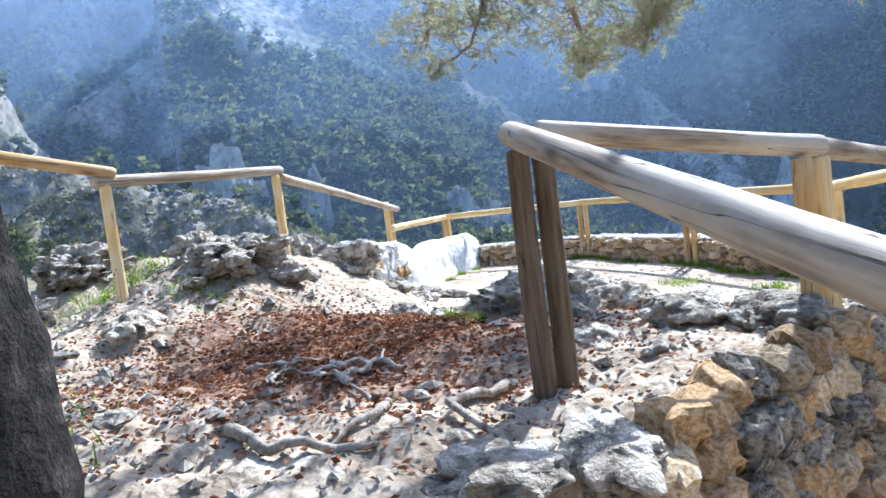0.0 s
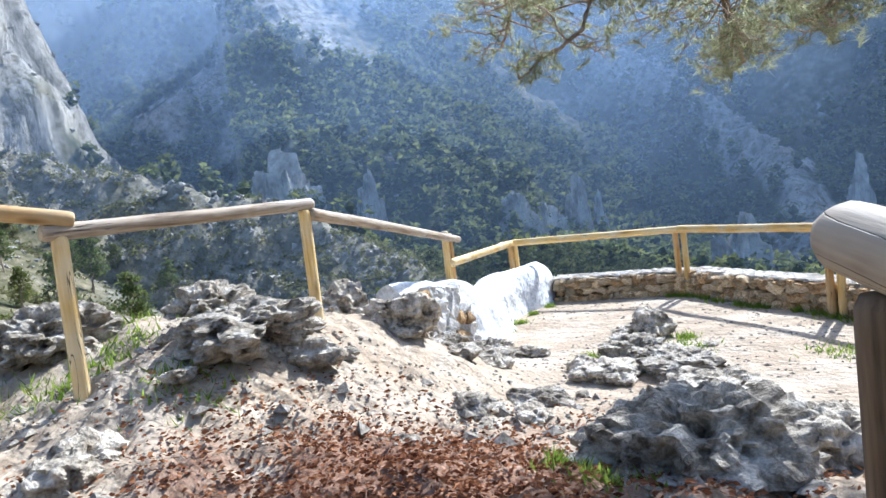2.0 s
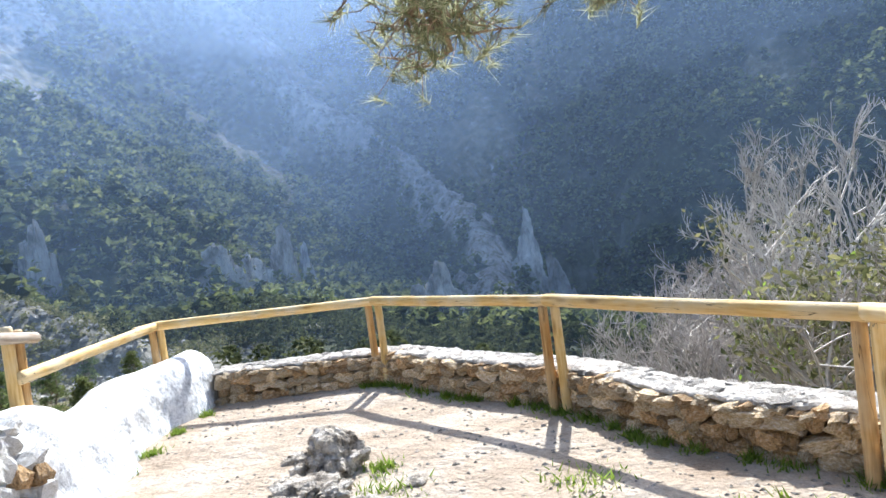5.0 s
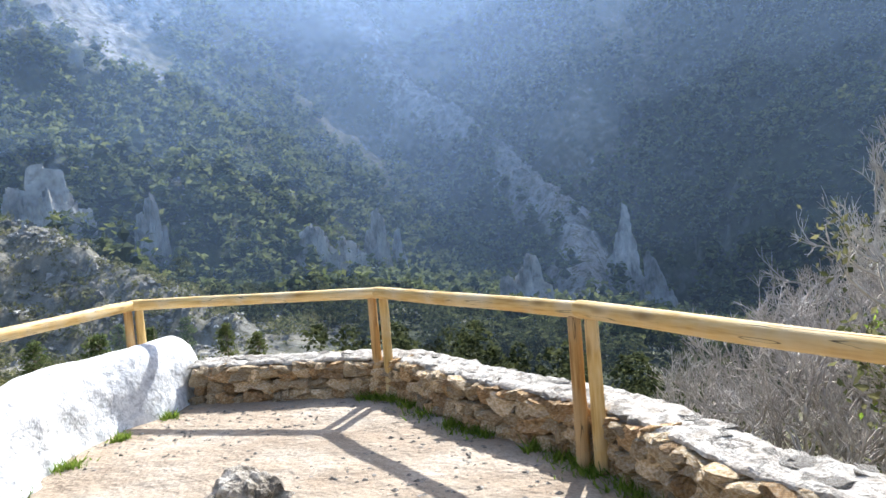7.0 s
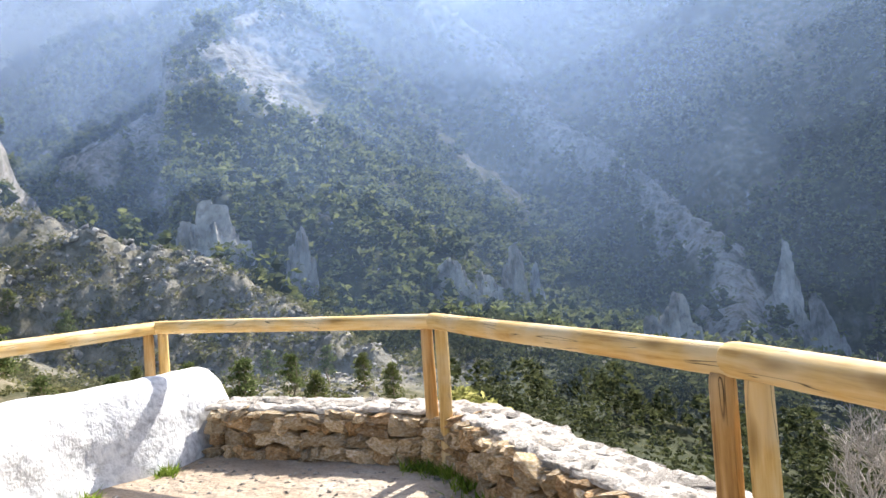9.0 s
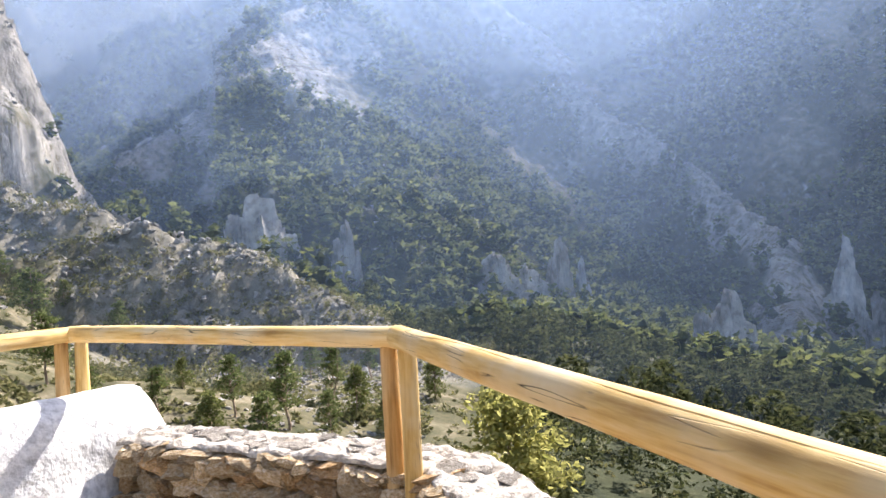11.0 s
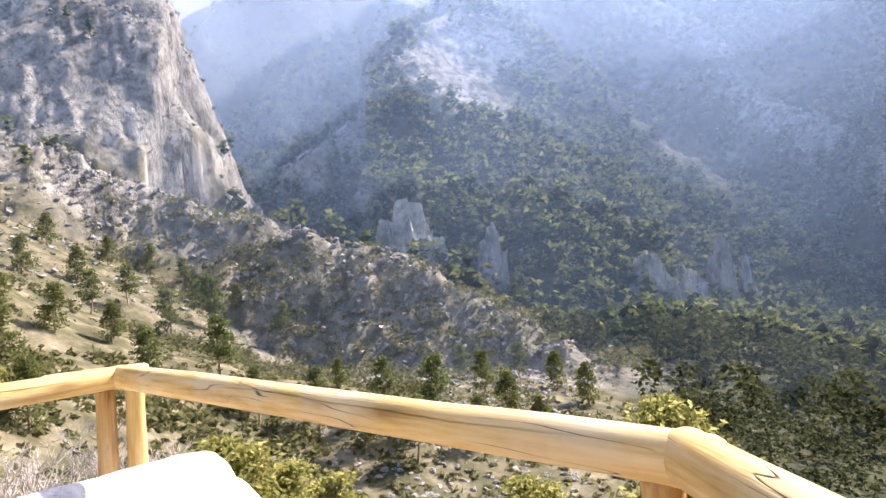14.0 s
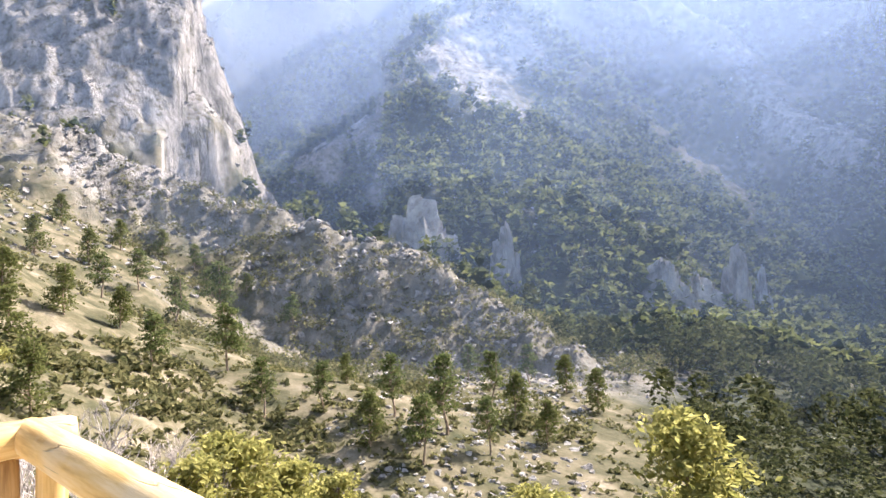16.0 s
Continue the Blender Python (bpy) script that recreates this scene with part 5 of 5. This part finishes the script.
def spray(at, way, count):
    """A brush of needles round the end of a twig."""
    n = count
    d = rng.normal(size=(n, 3)) * 0.75 + np.array(way)[None, :]
    d /= np.linalg.norm(d, axis=1)[:, None]
    side = np.cross(d, rng.normal(size=(n, 3)))
    side /= np.linalg.norm(side, axis=1)[:, None]
    root = np.array(at)[None, :] - np.array(way)[None, :] * rng.uniform(0, 0.07, (n, 1))
    length = rng.uniform(0.05, 0.095, (n, 1))
    v = np.stack([root - side * 0.0022, root + side * 0.0022, root + d * length], 1).reshape(-1, 3)
    needles.add(v, np.arange(3 * n).reshape(n, 3))


def crown(centre, size, count, sources, seed):
    r = np.random.default_rng(seed)
    src = np.concatenate([s[len(s) // 3:] for s in sources])
    for k in range(count):
        e = r.normal(size=3)
        e = np.array(centre) + e / np.linalg.norm(e) * r.uniform(0.25, 1, 1) ** 0.5 * np.array(size)
        a = src[np.argsort(np.linalg.norm(src - e, axis=1))[r.integers(0, 6)]]
        p = bend(a, e, r.uniform(-0.06, 0.03), 8, seed + k, 0.12)
        twigs.add(*tube(p, 0.0065, 0.0025, 4))
        for j in range(5):
            at = p[int(r.integers(3, 8))] + (r.normal(size=3) * 0.06 if j else 0)
            way = r.normal(size=3) * 0.6 + (p[-1] - p[-3]) / np.linalg.norm(p[-1] - p[-3]) + np.array((0, 0, 0.35))
            way /= np.linalg.norm(way)
            base = p[int(r.integers(3, 7))]
            if j:
                twigs.add(*tube(np.stack([base, (base + at) / 2 + r.normal(size=3) * 0.01, at]), 0.003, 0.0018, 3))
            spray(at, way, 28)


crown((2.55, 5.35, 2.7), (0.98, 0.85, 0.46), 120, limbs[:4], 50)
crown((1.95, 4.6, 2.72), (0.5, 0.4, 0.42), 26, limbs[1:2], 350)
crown((2.42, 6.1, 2.4), (0.3, 0.25, 0.13), 14, limbs[:1], 450)
crown((1.62, 4.25, 2.3), (0.14, 0.12, 0.08), 5, limbs[1:2], 400)
crown((3.05, 5.6, 2.85), (0.7, 0.6, 0.42), 44, limbs[2:3], 500)
crown((1.25, 5.2, 2.85), (0.6, 0.5, 0.3), 32, limbs[3:4], 600)
crown((4.82, 6.65, 2.85), (0.42, 0.42, 0.32), 26, limbs[4:5], 700)
crown((1.6, 4.7, 4.7), (2.4, 1.5, 0.7), 80, limbs[:4] + limbs[5:], 800)
tagged(part("twig_work", twigs.mesh("twig_work", LIMB, True), pine, label="thin grey-brown twigs"), kind="stuff")
tagged(part("needle_spray", needles.mesh("needle_spray", NEEDLES), pine, label="sunlit olive-green needle brushes"), kind="stuff")

# ---- litter, dead wood, grass and pebbles ----
n = 14000
x, y = 1.35 + rng.normal(size=n) * 0.85, 2.95 + rng.normal(size=n) * 0.85
z = height(x, y)
v, f = leaves(np.stack([x, y, z + 0.012 + 0.012 * rng.uniform(0, 1, n)], -1), 0.016, 0.85)
tagged(new("leaf_litter", mesh_of("leaf_litter", v, f, LEAFLITTER)), "reddish-brown fallen leaves and bark under the pine", "leaf litter", kind="stuff")

n = 14000
x, y = rng.uniform(-1.4, 4.6, n), rng.uniform(0.2, 10.7, n)
keep = (rng.uniform(0, 1, n) < 0.35 + 0.65 * smooth(6.5, 4.5, y)) & (fbm(x * 0.9, y * 0.9, 55, 3) > -0.35)
x, y = x[keep], y[keep]
s = rng.uniform(0.005, 0.02, len(x)) * (1 + 2.6 * (rng.uniform(0, 1, len(x)) > 0.95) * smooth(7.5, 5.0, y))
v, f = clumps(np.stack([x, y, height(x, y) + s * 0.15], -1), np.stack([s * 1.2, s, s * 0.6], -1), 0.5)
tagged(new("pebbles", mesh_of("pebbles", v, f, PEBBLE)), "loose pale pebbles and chips on the terrace", "pebbles", kind="stuff")


def dead_branch(path, r0, r1, seed, label):
    p = np.concatenate([bend(a, b, 0.02, 8, seed + k, 0.05)[:-1] for k, (a, b) in enumerate(zip(path, path[1:]))] + [np.array([path[-1]], float)])
    p[:, 2] = height(p[:, 0], p[:, 1]) + r0 * 0.6 + p[:, 2]
    v, f = tube(p, r0, r1, 9)
    c = np.repeat(p, 9, 0)
    v = c + (v - c) * (1 + 0.3 * ridged(v[:, 0] * 14, v[:, 1] * 14, v[:, 2] * 14, 2))[:, None]
    return tagged(new("dead_branch", mesh_of("dead_branch", v, f, DEADWOOD, True)), label, "branch", "dead wood under the pine")


DEAD = "weathered grey dead branch lying on fallen leaves"
for k in range(13):
    px, py, a, length = rnd.gauss(1.65, 0.2), rnd.gauss(2.3, 0.16), rnd.uniform(0, 3.14), rnd.uniform(0.18, 0.42)
    ax, ay = math.cos(a) * length / 2, math.sin(a) * length / 2
    dead_branch([(px - ax, py - ay, 0), (px + rnd.uniform(-0.05, 0.05), py + rnd.uniform(-0.05, 0.05), rnd.uniform(0.01, 0.06)), (px + ax, py + ay, rnd.uniform(0, 0.03))],
                rnd.uniform(0.01, 0.022), 0.005, 3 + 4 * k, DEAD)
dead_branch([(1.75, 1.42, 0), (2.05, 1.3, 0.02), (2.4, 1.42, 0.0)], 0.024, 0.009, 19, "dark gnarled root breaking through the stony ground")
dead_branch([(2.15, 1.95, 0), (2.28, 1.65, 0.01), (2.2, 1.4, 0)], 0.018, 0.008, 23, "pale broken branch on stony ground")
dead_branch([(2.6, 2.3, 0), (2.5, 1.8, 0.03), (2.85, 1.55, 0)], 0.02, 0.008, 27, DEAD)


def grass(name, spots, blades, size, label):
    b = Bundle()
    for px, py, spread in spots:
        n = blades
        x, y = px + rng.normal(size=n) * spread, py + rng.normal(size=n) * spread
        root = np.stack([x, y, height(x, y)], -1)
        tip = root + np.concatenate([rng.normal(size=(n, 2)) * 0.5, rng.uniform(0.5, 1.2, (n, 1))], 1) * size * rng.uniform(0.5, 1.3, (n, 1))
        side = rng.normal(size=(n, 3)) * np.array((1, 1, 0)) * 0.005
        b.add(np.stack([root - side, root + side, tip], 1).reshape(-1, 3), np.arange(3 * n).reshape(n, 3))
    tagged(new(name, b.mesh(name, GRASS)), label, "grass", kind="stuff")


foot = [(p.x + w.y * rnd.uniform(0.04, 0.14), p.y - w.x * 0.1, rnd.uniform(0.03, 0.08)) for p, w in line[60::4] if rnd.random() < 0.55]
grass("grass", foot, 110, 0.07, "fresh green weeds along the foot of the wall")
grass("grass", [(1.62, 8.2, 0.06), (1.7, 7.75, 0.12), (0.85, 7.4, 0.08), (2.0, 3.6, 0.09), (1.75, 3.75, 0.06), (1.45, 7.0, 0.1), (-0.6, 9.2, 0.05), (-0.62, 9.8, 0.04), (-0.6, 8.7, 0.05), (-0.58, 10.4, 0.04), (4.1, 6.4, 0.16), (4.3, 5.9, 0.2), (3.9, 6.9, 0.12), (3.0, 7.6, 0.15)], 170, 0.06, "sparse fresh grass tufts on the terrace")
grass("grass", [(-1.25, 3.5, 0.14), (-1.3, 3.9, 0.12), (-0.9, 4.5, 0.1), (-1.55, 3.3, 0.2), (-0.35, 3.6, 0.15), (-1.5, 2.4, 0.3), (0.5, 1.3, 0.2), (1.0, 1.1, 0.2), (-1.9, 4.4, 0.2), (-2.2, 5.2, 0.25), (-2.5, 6.5, 0.3)], 170, 0.08, "green and straw grass tufts among the rocks")
